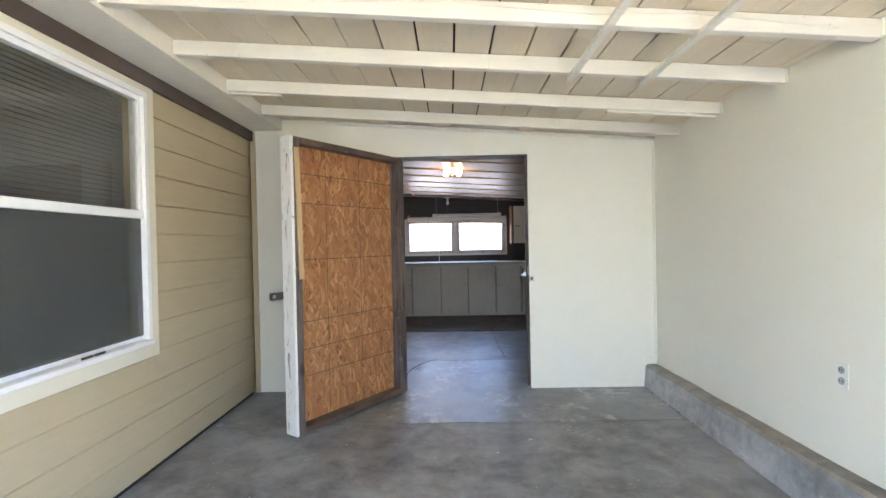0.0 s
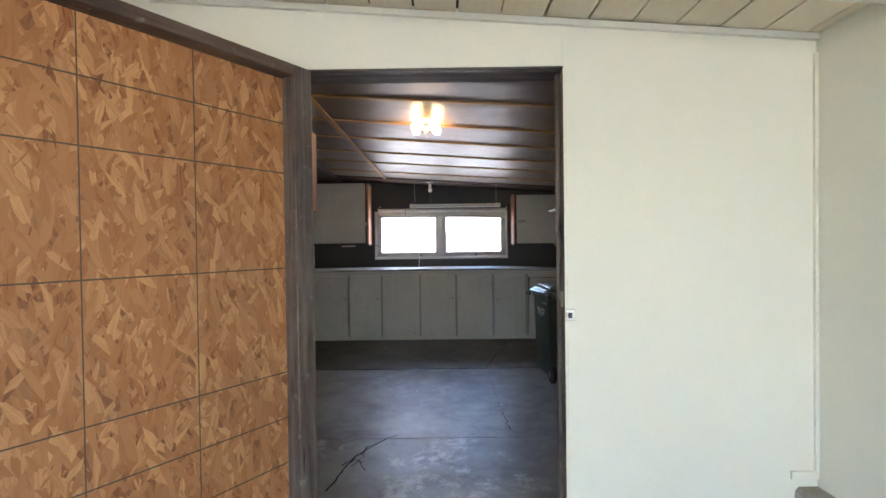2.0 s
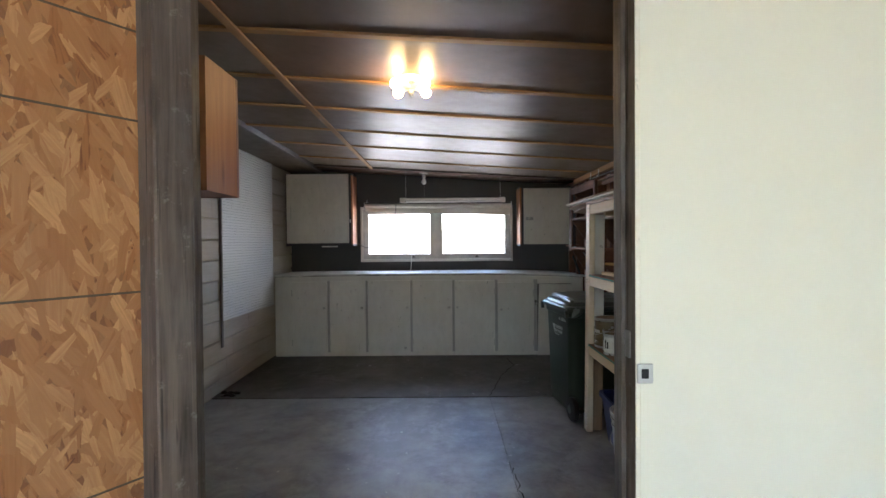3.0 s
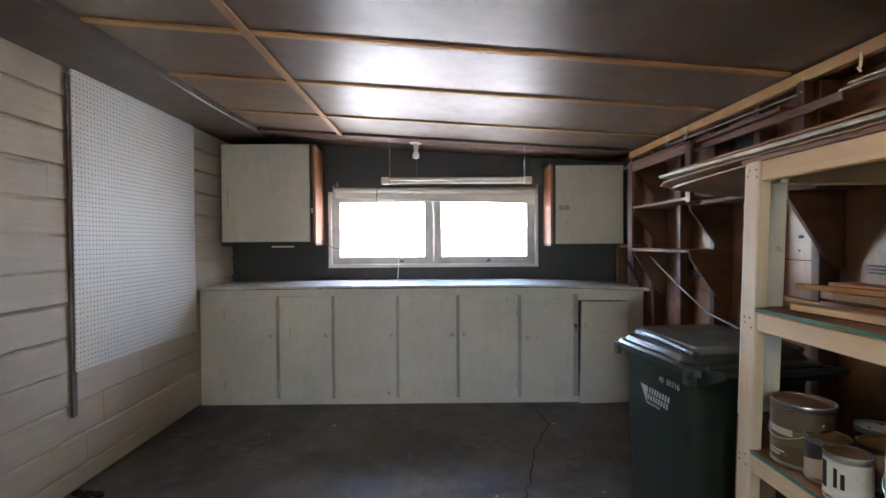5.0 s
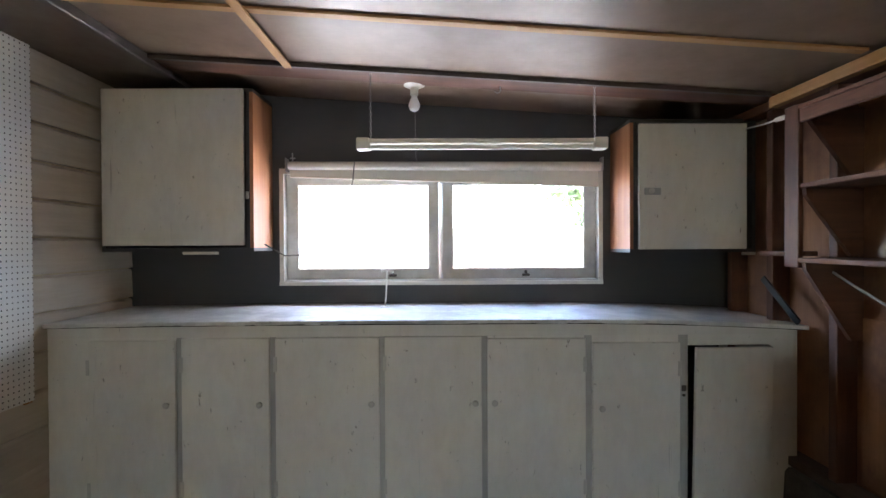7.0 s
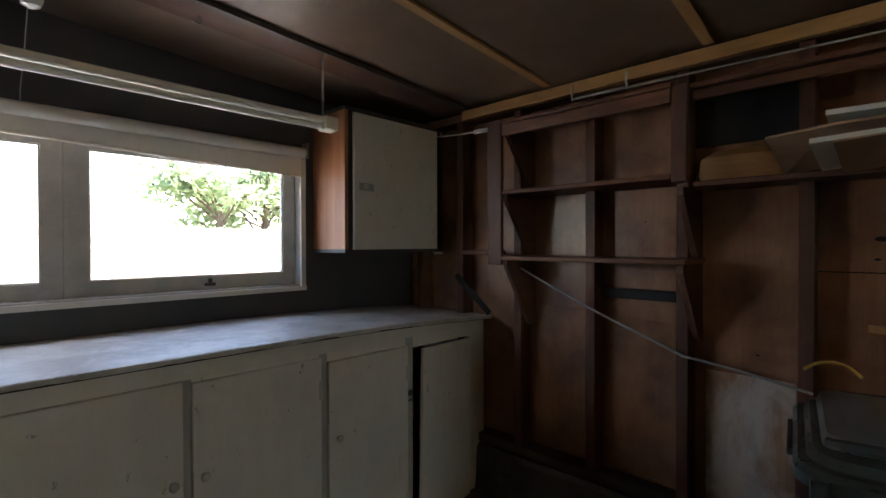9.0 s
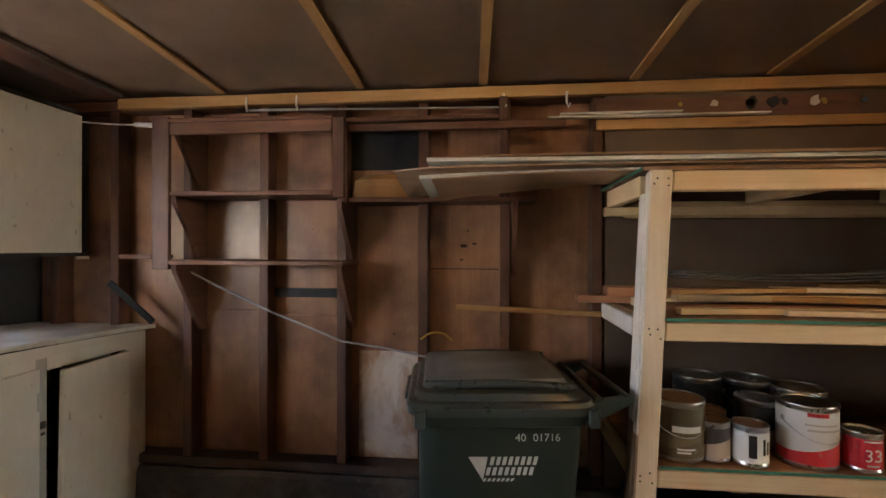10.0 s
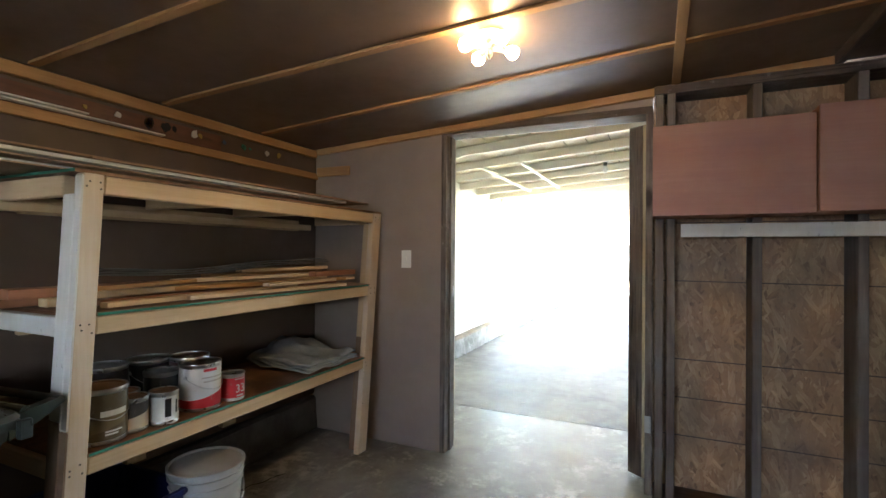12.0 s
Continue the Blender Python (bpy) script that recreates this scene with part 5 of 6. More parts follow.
thing("conduit", tube([(1.60, 7.95, 1.20), (1.605, 7.80, 1.125), (1.61, 7.5, 0.99), (1.615, 7.17, 0.862), (1.62, 6.97, 0.835), (1.62, 6.78, 0.80)], 0.005, 8), M["rod"], "thin metal conduit slanting across the studs", "conduit", smooth=True)
thing("cleat", beam((1.60, 8.31, 1.12), (1.62, 8.10, 0.93), 0.012, 0.03, 0.002), M["tar"], "dark slanting cleat beside the worktop", "cleat")
thing("wood_block", moved(turned([(0.0, 0), (0.11, 0), (0.122, 0.03), (0.115, 0.09), (0.07, 0.115), (0.0, 0.118)], 20), pose(1.665, 6.99, 1.5105) @ Matrix.Diagonal((0.45, 1.15, 1, 1))), M["batten_y"], "rounded lump of raw wood on the shelf", "wood", smooth=True)
thing("curtain_rod", join(tube([(1.60, 7.62, 1.925), (1.592, 6.45, 1.905)], 0.004, 8), tube([(1.60, 7.62, 1.925), (1.598, 7.2, 1.918)], 0.0065, 8)), M["rod"], "grey extendable curtain rod on hooks under the ceiling edge", "rod", smooth=True)
for y, z in ((7.62, 1.925), (7.38, 1.925), (6.44, 1.905), (6.17, 1.905)):
    thing("rod_hook", tube([(XP - 0.042, y, z + 0.06), (XP - 0.046, y, z + 0.012), (XP - 0.052, y - 0.006, z - 0.008), (XP - 0.065, y - 0.012, z + 0.004)], 0.005, 6), M["plastic_white"], "white curtain rod hook", "hook", "rod hooks", smooth=True)

# ---------------------------------------------------------------- pine storage rack
XK = 1.06
rack = root("storage_rack", "new pine storage rack with three plywood decks with green edges", "rack", (0, 0, 0))
# the rack has racked out of square: its uprights lean towards the door wall
LEAN = {"near": (5.996, 0.046, 0.066), "far": (4.332, 0.103, 0.088)}   # foot y, lean per metre, width


def edge_y(side, z):
    y, k, w = LEAN[side]
    return y - k * z


def leaning(side, x0, x1, z0, z1, off=0.0, w=None):
    """An upright between two heights that follows the rack's lean."""
    bm = box(x0, x1, off, off + (w or LEAN[side][2]), z0, z1, 0.004)
    for v in bm.verts:
        v.co.y += edge_y(side, v.co.z)
    return bm


for side in ("near", "far"):
    w = LEAN[side][2]
    off = w - 0.04 if side == "near" else 0.0
    part("post", leaning(side, XK, XK + 0.04, 0.003, 1.538), M["post_pine"], rack)
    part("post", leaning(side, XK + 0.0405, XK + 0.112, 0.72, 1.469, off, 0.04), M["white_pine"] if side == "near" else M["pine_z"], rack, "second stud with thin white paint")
    part("post", leaning(side, XK + 0.0405, XK + 0.112, 0.003, 0.719, off, 0.04), M["brown_pine"], rack, "brown lower stud")
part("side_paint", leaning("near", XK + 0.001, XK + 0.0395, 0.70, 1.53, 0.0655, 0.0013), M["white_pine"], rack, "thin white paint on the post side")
part("side_paint", leaning("near", XK + 0.001, XK + 0.0395, 0.006, 0.699, 0.0655, 0.0013), M["brown_pine"], rack, "brown foot of the post")


def racked_rail(x0, x1, z0, z1):
    bm = box(x0, x1, 0.0, 1.0, z0, z1, 0.004)
    for v in bm.verts:
        ya, yb = edge_y("far", v.co.z) + LEAN["far"][2] + 0.001, edge_y("near", v.co.z) - 0.001
        v.co.y = ya + (yb - ya) * v.co.y
    return bm


for z0, z1 in ((1.470, 1.534), (0.998, 1.058), (0.535, 0.594)):
    part("front_rail", racked_rail(XK + 0.004, XK + 0.04, z0, z1), M["pine_y"], rack)
    part("back_rail", box(XP - 0.045, XP - 0.0095, 4.37, 5.925, z0 - 0.05, z1 - 0.045, 0.004), M["pine_y"], rack)
    yn = edge_y("near", z0) + LEAN["near"][2]
    yf = edge_y("far", z0)
    part("end_rail", box(XK + 0.113, XP - 0.012, yn - 0.038, yn, z0 - 0.006, z1, 0.004), M["white_pine"] if 0.9 < z0 < 1.1 else M["pine_x"], rack)
    part("end_rail", box(XK + 0.113, XP - 0.047, yf, yf + 0.038, z0 - 0.006, z1, 0.004), M["pine_x"], rack)
part("back_rail", box(XP - 0.09, XP - 0.05, 4.30, 6.02, 1.425, 1.462, 0.004), M["pine_y"], rack)
for y in (5.45, 4.95):
    part("joist", box(XK + 0.041, XP - 0.092, y - 0.02, y + 0.02, 1.472, 1.53, 0.003), M["pine_x"], rack)
for zt in (1.535, 1.059, 0.595):
    dk = part("deck", box(XK + 0.002, XP - 0.012, edge_y("far", zt) + 0.004, edge_y("near", zt) + (0.05 if zt < 1.5 else 0.09), zt + 0.0005, zt + 0.0125), M["ply_deck"], rack, "stained plywood deck")
    if zt < 1.5:
        part("green_edge", box(XK + 0.0001, XK + 0.0015, edge_y("far", zt) + 0.092, edge_y("near", zt) - 0.004, zt + 0.0022, zt + 0.0112), M["green_edge"], dk)
    if zt > 1.5:
        part("green_edge", box(XK + 0.002, XP - 0.012, edge_y("near", zt) + 0.0905, edge_y("near", zt) + 0.0925, zt + 0.0018, zt + 0.0112), M["green_edge"], dk)
for y in (5.5, 4.98):
    part("leg_block", box(XP - 0.10, XP - 0.06, y - 0.045, y + 0.045, 0.30, 0.53, 0.003), M["pine_z"], rack)
rnd = random.Random(4)
screws = bmesh.new()
for side in ("near", "far"):
    for z in (1.515, 1.488, 1.04, 1.012, 0.578, 0.55, 0.32):
        for o in (0.018, LEAN[side][2] - 0.018):
            s = turned([(0.0, 0.0), (0.0035, 0.0), (0.0033, 0.0010), (0.0, 0.0010)], 8)
            moved(s, pose(XK - 0.0002, edge_y(side, z) + o + rnd.uniform(-0.008, 0.008), z + rnd.uniform(-0.008, 0.008), 0, -90, 0))
            me = bpy.data.meshes.new("tmp")
            s.to_mesh(me)
            s.free()
            screws.from_mesh(me)
            bpy.data.meshes.remove(me)
part("screw_heads", screws, M["iron"], rack)["kind"] = "stuff"

# long sheets on the rack, sticking out past its end
def sheet(x0, x1, y0, y1, z, t, mt, label, drop=0.0, cut=0.0, tilt=0.0):
    bm = bmesh.new()
    rows = []
    n = 14
    for i in range(n + 1):
        s = i / n
        y = y0 + (y1 - y0) * s
        over = max(0.0, (y - 6.03) / 0.8)
        dz = -drop * over * over
        xa, xb = x0, x1
        if i == n:
            xa += cut
        dl = -tilt * over
        rows.append([bm.verts.new((a, y, z + dz + b + e)) for a, b, e in ((xa, 0, 0), (xb, 0, dl), (xb, t, dl), (xa, t, 0))])
    for u, v in zip(rows, rows[1:]):
        for k in range(4):
            bm.faces.new((u[k], u[(k + 1) % 4], v[(k + 1) % 4], v[k]))
    bm.faces.new(rows[0][::-1])
    bm.faces.new(rows[-1])
    return thing("wood_sheet", bm, mt, label, "sheet", "sheets on the rack")


M["hardboard"] = wood("brown hardboard", (0.44, 0.28, 0.175), (0.32, 0.19, 0.11), "y", 0.6, 0.5)
M["white_sheet"] = painted("white faced sheet", (0.74, 0.72, 0.66), (0.6, 0.56, 0.48), 0.3, 0.5)
M["brown_sheet"] = wood("thin brown plywood", (0.34, 0.2, 0.12), (0.24, 0.13, 0.07), "y", 0.55, 0.6)
sheet(1.16, 1.50, 5.2, 6.70, 1.5515, 0.004, M["hardboard"], "brown hardboard sheet sagging past the rack end", 0.034, 0.0, 0.045)
sheet(1.20, 1.50, 5.0, 6.75, 1.5560, 0.012, M["white_sheet"], "white faced board sagging past the rack end", 0.022, 0.0, 0.04)
sheet(1.13, 1.50, 4.9, 6.84, 1.5700, 0.006, M["hardboard"], "long brown hardboard sheet on the rack", 0.010, 0.05, 0.058)
sheet(1.11, 1.50, 4.5, 6.71, 1.5800, 0.012, M["white_sheet"], "white faced board on the rack", -0.006, 0.0, 0.03)
sheet(1.09, 1.56, 4.28, 5.95, 1.5925, 0.006, M["brown_sheet"], "thin brown plywood sheet on the rack")
sheet(1.12, 1.58, 4.5, 6.62, 1.6000, 0.007, M["brown_sheet"], "thin plywood sheet on top of the pile", 0.004)
for i, (y0, y1, x, z) in enumerate(((5.35, 6.25, XP - 0.045, 1.846), (5.7, 6.2, XP - 0.055, 1.858))):
    thing("white_lath", beam((x, y0, z + 0.006), (x, y1, z + 0.006), 0.03, 0.008, 0.002), M["white_sheet"], "white lath lying on the wall rail", "lath", "laths on the wall rail")

# ---------------------------------------------------------------- timber offcuts on the middle deck
rnd = random.Random(21)
tones = [M["pine_y"], M["batten_y"], wood("pale offcut", (0.76, 0.63, 0.46), (0.62, 0.46, 0.29), "y", 0.55, 0.7, vary=0.2), wood("redwood offcut", (0.42, 0.2, 0.11), (0.28, 0.12, 0.06), "y", 0.55, 0.7, vary=0.2)]
ZM = 1.0740
cuts = [  # x, y from, y to, level, width, height, tone, skew
    (1.12, 5.55, 4.55, 0, 0.055, 0.018, 2, 0.03), (1.19, 5.88, 4.80, 0, 0.04, 0.02, 0, -0.05), (1.27, 5.93, 4.45, 0, 0.07, 0.02, 3, 0.02),
    (1.36, 5.96, 4.6, 0, 0.06, 0.03, 0, 0.0), (1.44, 6.15, 4.7, 0, 0.07, 0.03, 3, 0.03), (1.53, 5.8, 4.5, 0, 0.05, 0.025, 1, 0.0),
    (1.13, 5.15, 4.38, 1, 0.045, 0.016, 2, -0.02), (1.21, 5.75, 4.5, 1, 0.03, 0.018, 1, 0.09), (1.30, 5.85, 4.42, 1, 0.05, 0.022, 0, -0.04), (1.42, 6.05, 5.2, 1, 0.08, 0.035, 3, 0.0),
    (1.16, 4.75, 4.36, 2, 0.05, 0.03, 3, 0.0), (1.26, 5.5, 4.4, 2, 0.04, 0.018, 2, 0.05), (1.38, 5.3, 4.4, 2, 0.06, 0.03, 1, -0.03), (1.24, 5.9, 5.3, 2, 0.025, 0.016, 1, -0.08),
    (1.33, 5.1, 4.45, 3, 0.05, 0.02, 0, 0.02)]
lev = [0.0, 0.032, 0.062, 0.094]
for x, ya, yb, lv, w, h, tn, skew in cuts:
    z = ZM + lev[lv] + h / 2 + 0.001
    thing("timber_offcut", beam((x + skew, ya, z), (x - skew, yb, z), w, h, 0.002), tones[tn], ("pale pine offcut on the middle deck", "fir offcut on the middle deck", "whitish trim offcut on the middle deck", "reddish offcut on the middle deck")[tn], "timber", "offcuts on the rack")


def rolled_mat():
    bm = bmesh.new()
    n = 26
    rows = []
    for i in range(n + 1):
        s = i / n
        y = 5.78 - 1.32 * s
        z = ZM + 0.116 - 0.022 * math.sin(math.pi * min(1, s * 1.5)) + 0.026 * s
        rows.append([bm.verts.new((a, y, z + b)) for a, b in ((1.27, 0), (1.46, -0.012), (1.46, -0.008), (1.27, 0.004))])
    for u, v in zip(rows, rows[1:]):
        for k in range(4):
            bm.faces.new((u[k], u[(k + 1) % 4], v[(k + 1) % 4], v[k]))
    bm.faces.new(rows[0][::-1])
    bm.faces.new(rows[-1])
    return bm


M["grey_mesh"] = plain("grey metal lath", (0.16, 0.165, 0.175), 0.45, 0.6, 0.2, 90, 0.3)
for i in range(3):
    thing("lath_sheet", moved(rolled_mat(), pose(0.006 * i, 0.012 * i, 0.010 * i)), M["grey_mesh"], "wavy grey metal lath sheet on the offcuts", "sheet", "metal lath sheets", smooth=True)

# ---------------------------------------------------------------- paint cans
ZL = 0.6100
M["tin"] = plain("bare tin", (0.55, 0.55, 0.54), 0.3, 1.0, 0.15)
M["rust_paint"] = plain("dried brown paint", (0.2, 0.12, 0.06), 0.5)


def bands(name, *stops):
    """A printed paper label, banded by height; (height, colour) pairs."""
    k = Nodes(name)
    z = k.n("ShaderNodeSeparateXYZ", Vector=k.n("ShaderNodeTexCoord").outputs["Object"]).outputs["Z"]
    col = stops[0][1]
    wav = k.n("ShaderNodeSeparateXYZ", Vector=k.n("ShaderNodeTexCoord").outputs["Object"])
    zz = k.math("ADD", z, k.math("MULTIPLY", wav.outputs["Y"], 0.25))
    for h, c in stops[1:]:
        col = k.mix(k.math("GREATER_THAN", zz, h), col, c)
    sc = k.noise(k.coords(), 40, 4, 0.7)
    col = k.mix(k.ramp(sc, (0.60, 0.0), (0.72, 0.5)), col, (0.3, 0.26, 0.2))
    return k.done(col, 0.35)


def can(at, r, h, label_mat, label, lid_mat=None, handle=True, rz=0.0, marks=()):
    c = root("paint_can", label, "paint can", at, "paint cans", rz=rz)
    part("body", turned([(0.0, 0.0), (r * 0.97, 0.0), (r, 0.004), (r, 0.008), (r * 0.975, 0.010), (r * 0.975, h - 0.012), (r, h - 0.009), (r * 1.01, h - 0.004), (r, h), (r * 0.93, h), (r * 0.92, h - 0.008), (0.0, h - 0.008)], 32), M["tin"], c, smooth=True)
    part("paper_label", turned([(r * 0.972, 0.014), (r * 0.984, 0.014), (r * 0.984, h - 0.018), (r * 0.972, h - 0.018)], 32), label_mat, c, smooth=True)
    part("lid", turned([(0.0, h - 0.0075), (r * 0.90, h - 0.0075), (r * 0.9, h - 0.002), (r * 0.80, h - 0.002), (r * 0.78, h - 0.005), (0.0, h - 0.005)], 28), lid_mat or M["tin"], c, smooth=True)
    if handle:
        pts = [(r * 1.0 * math.cos(a), r * 1.03 * math.sin(a) * 1.0, h * 0.72 - 0.055 * math.sin(math.pi * j / 12)) for j in range(13) for a in (math.pi * 0.5 + math.pi * j / 12 * 1.0,)]
        part("handle", tube([(x * 1.03, y, z) for x, y, z in pts], 0.0018, 6), M["steel"], c, smooth=True)
        for s in (1, -1):
            part("ear", moved(turned([(0.0, 0), (0.009, 0), (0.007, 0.004), (0.0, 0.005)], 12), pose(0, s * r * 0.985, h * 0.72, -90 * s, 0, 0)), M["tin"], c, smooth=True)
    for (a0, a1, z0, z1, mt) in marks:
        n = 6
        bm = bmesh.new()
        rr = r * 0.989
        lo = [bm.verts.new((rr * math.cos(radians(a0 + (a1 - a0) * i / n)), rr * math.sin(radians(a0 + (a1 - a0) * i / n)), z0)) for i in range(n + 1)]
        hi = [bm.verts.new((v.co.x, v.co.y, z1)) for v in lo]
        for i in range(n):
            bm.faces.new((lo[i], lo[i + 1], hi[i + 1], hi[i]))
        part("printed_bar", bm, mt, c)
    return c


L1 = bands("bronze label", (0, (0.11, 0.08, 0.038)), (0.055, (0.15, 0.115, 0.055)), (0.10, (0.09, 0.068, 0.034)))
L2 = bands("dark label with a pale foot", (0, (0.55, 0.47, 0.38)), (0.062, (0.045, 0.045, 0.045)))
L3 = bands("white label with grey print", (0, (0.72, 0.72, 0.69)), (0.03, (0.66, 0.66, 0.63)))
L4 = bands("white and red label", (0, (0.55, 0.03, 0.035)), (0.068, (0.70, 0.69, 0.67)), (0.072, (0.62, 0.62, 0.61)))
L5 = bands("red label", (0, (0.55, 0.03, 0.04)), (0.085, (0.5, 0.03, 0.04)))
L6 = bands("black label", (0, (0.02, 0.02, 0.022)), (0.1, (0.03, 0.03, 0.032)))
L7 = bands("beige label", (0, (0.45, 0.39, 0.28)), (0.15, (0.1, 0.05, 0.04)))
W, K = M["print"], M["tar"]
can((1.160, 5.875, ZL), 0.083, 0.19, L1, "bronze coloured gallon paint can", M["rust_paint"], True, 0, [(150, 215, 0.095, 0.115, W), (160, 190, 0.03, 0.036, W), (160, 200, 0.04, 0.046, W)])
can((1.150, 5.770, ZL), 0.055, 0.125, L2, "small can with a dark label and a pale foot", M["rust_paint"], False)
can((1.118, 5.668, ZL), 0.053, 0.125, L3, "small white can with grey print", M["rust_paint"], False, 0, [(150, 175, 0.03, 0.10, K), (195, 205, 0.04, 0.09, K), (212, 222, 0.04, 0.08, K)])
can((1.150, 5.480, ZL), 0.084, 0.195, L4, "gallon paint can with a white and red label", None, True, 10, [(140, 180, 0.163, 0.175, L5), (135, 205, 0.135, 0.141, M["sash"]), (140, 210, 0.118, 0.125, M["sash"])])
red_can = can((1.116, 5.340, ZL), 0.052, 0.12, L5, "small red paint can", None, False, 0, [(150, 212, 0.094, 0.099, W), (158, 196, 0.020, 0.026, W)])
can((1.325, 5.40, ZL), 0.084, 0.19, L7, "beige gallon paint can behind the red one", M["rust_paint"])
can((1.44, 5.70, ZL), 0.084, 0.195, L6, "black gallon paint can at the back", None)
can((1.43, 5.52, ZL), 0.084, 0.19, L6, "dark gallon paint can at the back", None)
can((1.285, 5.56, ZL), 0.070, 0.16, L2, "dark quart can in the middle", None, False)
can((1.265, 5.73, ZL), 0.055, 0.12, L7, "small beige can in the middle", M["rust_paint"], False)
can((1.34, 5.82, ZL), 0.055, 0.13, L6, "small black can at the back", None, False)
num = bpy.data.curves.new("can number", "FONT")
num.body, num.size, num.extrude, num.align_x = "33", 0.052, 0.0004, "CENTER"
num.materials.append(M["print"])
tx = new("number", num)
tx.parent = red_can
tx.matrix_local = pose(-0.0530, 0.004, 0.038, 90, 0, -90)

# ---------------------------------------------------------------- folded drop cloth
def cloth_mesh():
    bm = bmesh.new()
    for layer in range(4):
        n, m = 16, 12
        grid = []
        for i in range(n + 1):
            row = []
            for j in range(m + 1):
                u, v = i / n, j / m
                x = 1.08 + 0.42 * v + 0.03 * layer * (0.5 - v)
                y = 4.86 - 0.46 * u + 0.05 * v - 0.012 * layer
                z = ZL + 0.004 + 0.012 * layer + 0.19 * max(0.0, v - 0.35) ** 1.5 * (1.1 - 1.3 * abs(u - 0.55)) + 0.016 * abs(math.sin(6 * u + 4 * v + 0.7 * layer)) * (0.3 + v) + 0.02 * noise.noise(Vector((x * 9, y * 9, layer * 2.0)))
                edge = min(u, v, 1 - u, 1 - v)
                z -= max(0, 0.06 - edge) * 0.08 * layer
                row.append(bm.verts.new((x, y, z)))
            grid.append(row)
        for i in range(n):
            for j in range(m):
                bm.faces.new((grid[i][j], grid[i + 1][j], grid[i + 1][j + 1], grid[i][j + 1]))
    return bm


def canvas():
    k = Nodes("grey canvas")
    a = k.noise(k.coords(), 6, 5, 0.65)
    w = k.noise(k.coords(), 300, 2, 0.5)
    k.bump(w, 0.3, 0.001)
    return k.done(k.ramp(a, (0.35, (0.20, 0.24, 0.275)), (0.65, (0.33, 0.385, 0.43))), 0.85)


cl = thing("drop_cloth", cloth_mesh(), canvas(), "folded grey canvas drop cloth on the lower deck", "cloth", smooth=True)
md = cl.modifiers.new("thick", "SOLIDIFY")
md.thickness = 0.004

# ---------------------------------------------------------------- bucket and blue tub under the rack
bk = root("bucket", "grey plastic bucket with a clear lid under the rack", "bucket", (1.18, 5.42, 0.002))
bk.matrix_world = bk.matrix_world @ Matrix.Diagonal((1.0, 1.0, 0.9, 1.0))
M["bucket"] = plain("grey white plastic", (0.52, 0.52, 0.5), 0.4, vary=0.08)
part("body", turned([(0.0, 0.0), (0.125, 0.0), (0.13, 0.006), (0.146, 0.29), (0.152, 0.292), (0.152, 0.30), (0.147, 0.302), (0.148, 0.33), (0.156, 0.332), (0.156, 0.342), (0.149, 0.344), (0.15, 0.36), (0.0, 0.36)], 40), M["bucket"], bk, smooth=True)
part("lid", turned([(0.0, 0.3605), (0.152, 0.3605), (0.159, 0.364), (0.160, 0.38), (0.154, 0.384), (0.148, 0.383), (0.145, 0.374), (0.0, 0.374)], 40), M["bucket"], bk, smooth=True)
part("handle", tube([(-0.157 * math.sin(math.pi * j / 14) * 0.55 - 0.07 * math.sin(math.pi * j / 14), 0.157 * math.cos(math.pi * j / 14), 0.315 - 0.13 * math.sin(math.pi * j / 14)) for j in range(15)], 0.0025, 6), M["steel"], bk, smooth=True)
tub = root("storage_tub", "dark blue plastic tub under the rack", "tub", (1.36, 5.74, 0.002))
M["blue"] = plain("dark blue plastic", (0.012, 0.022, 0.12), 0.4, vary=0.1)


def tub_mesh():
    bm = bmesh.new()
    rings = []
    for s, z in ((0.86, 0.0), (1.0, 0.28), (1.06, 0.28), (1.06, 0.305), (0.98, 0.305), (0.84, 0.012)):
        ring = []
        for a, b in ((1, 1), (-1, 1), (-1, -1), (1, -1)):
            for dx, dy in (((0, -0.05), (-0.015, -0.015), (-0.05, 0)) if a * b > 0 else ((-0.05, 0), (-0.015, -0.015), (0, -0.05))):
                ring.append(bm.verts.new((a * (0.235 + dx) * s, b * (0.20 + dy) * s, z)))
        rings.append(ring)
    n = len(rings[0])
    for u, v in zip(rings, rings[1:]):
        for k in range(n):
            bm.faces.new((u[k], u[(k + 1) % n], v[(k + 1) % n], v[k]))
    bm.faces.new(rings[0][::-1])
    bm.faces.new(rings[-1])
    return bm


part("body", tub_mesh(), M["blue"], tub)

# ---------------------------------------------------------------- wheeled bin
def rounded_ring(bm, hx, hy, r, z, cx=0.0, cy=0.0, n=5):
    out = []
    for sx, sy, a0 in ((1, 1, 0), (-1, 1, 90), (-1, -1, 180), (1, -1, 270)):
        for k in range(n):
            a = radians(a0 + 90 * k / (n - 1))
            out.append(bm.verts.new((cx + sx * (hx - r) + r * math.cos(a), cy + sy * (hy - r) + r * math.sin(a), z)))
    return out


def loft(rings_spec, cap=True):
    bm = bmesh.new()
    rings = [rounded_ring(bm, *s) for s in rings_spec]
    n = len(rings[0])
    for u, v in zip(rings, rings[1:]):
        for k in range(n):
            bm.faces.new((u[k], u[(k + 1) % n], v[(k + 1) % n], v[k]))
    if cap:
        bm.faces.new(rings[0][::-1])
        bm.faces.new(rings[-1])
    return bm


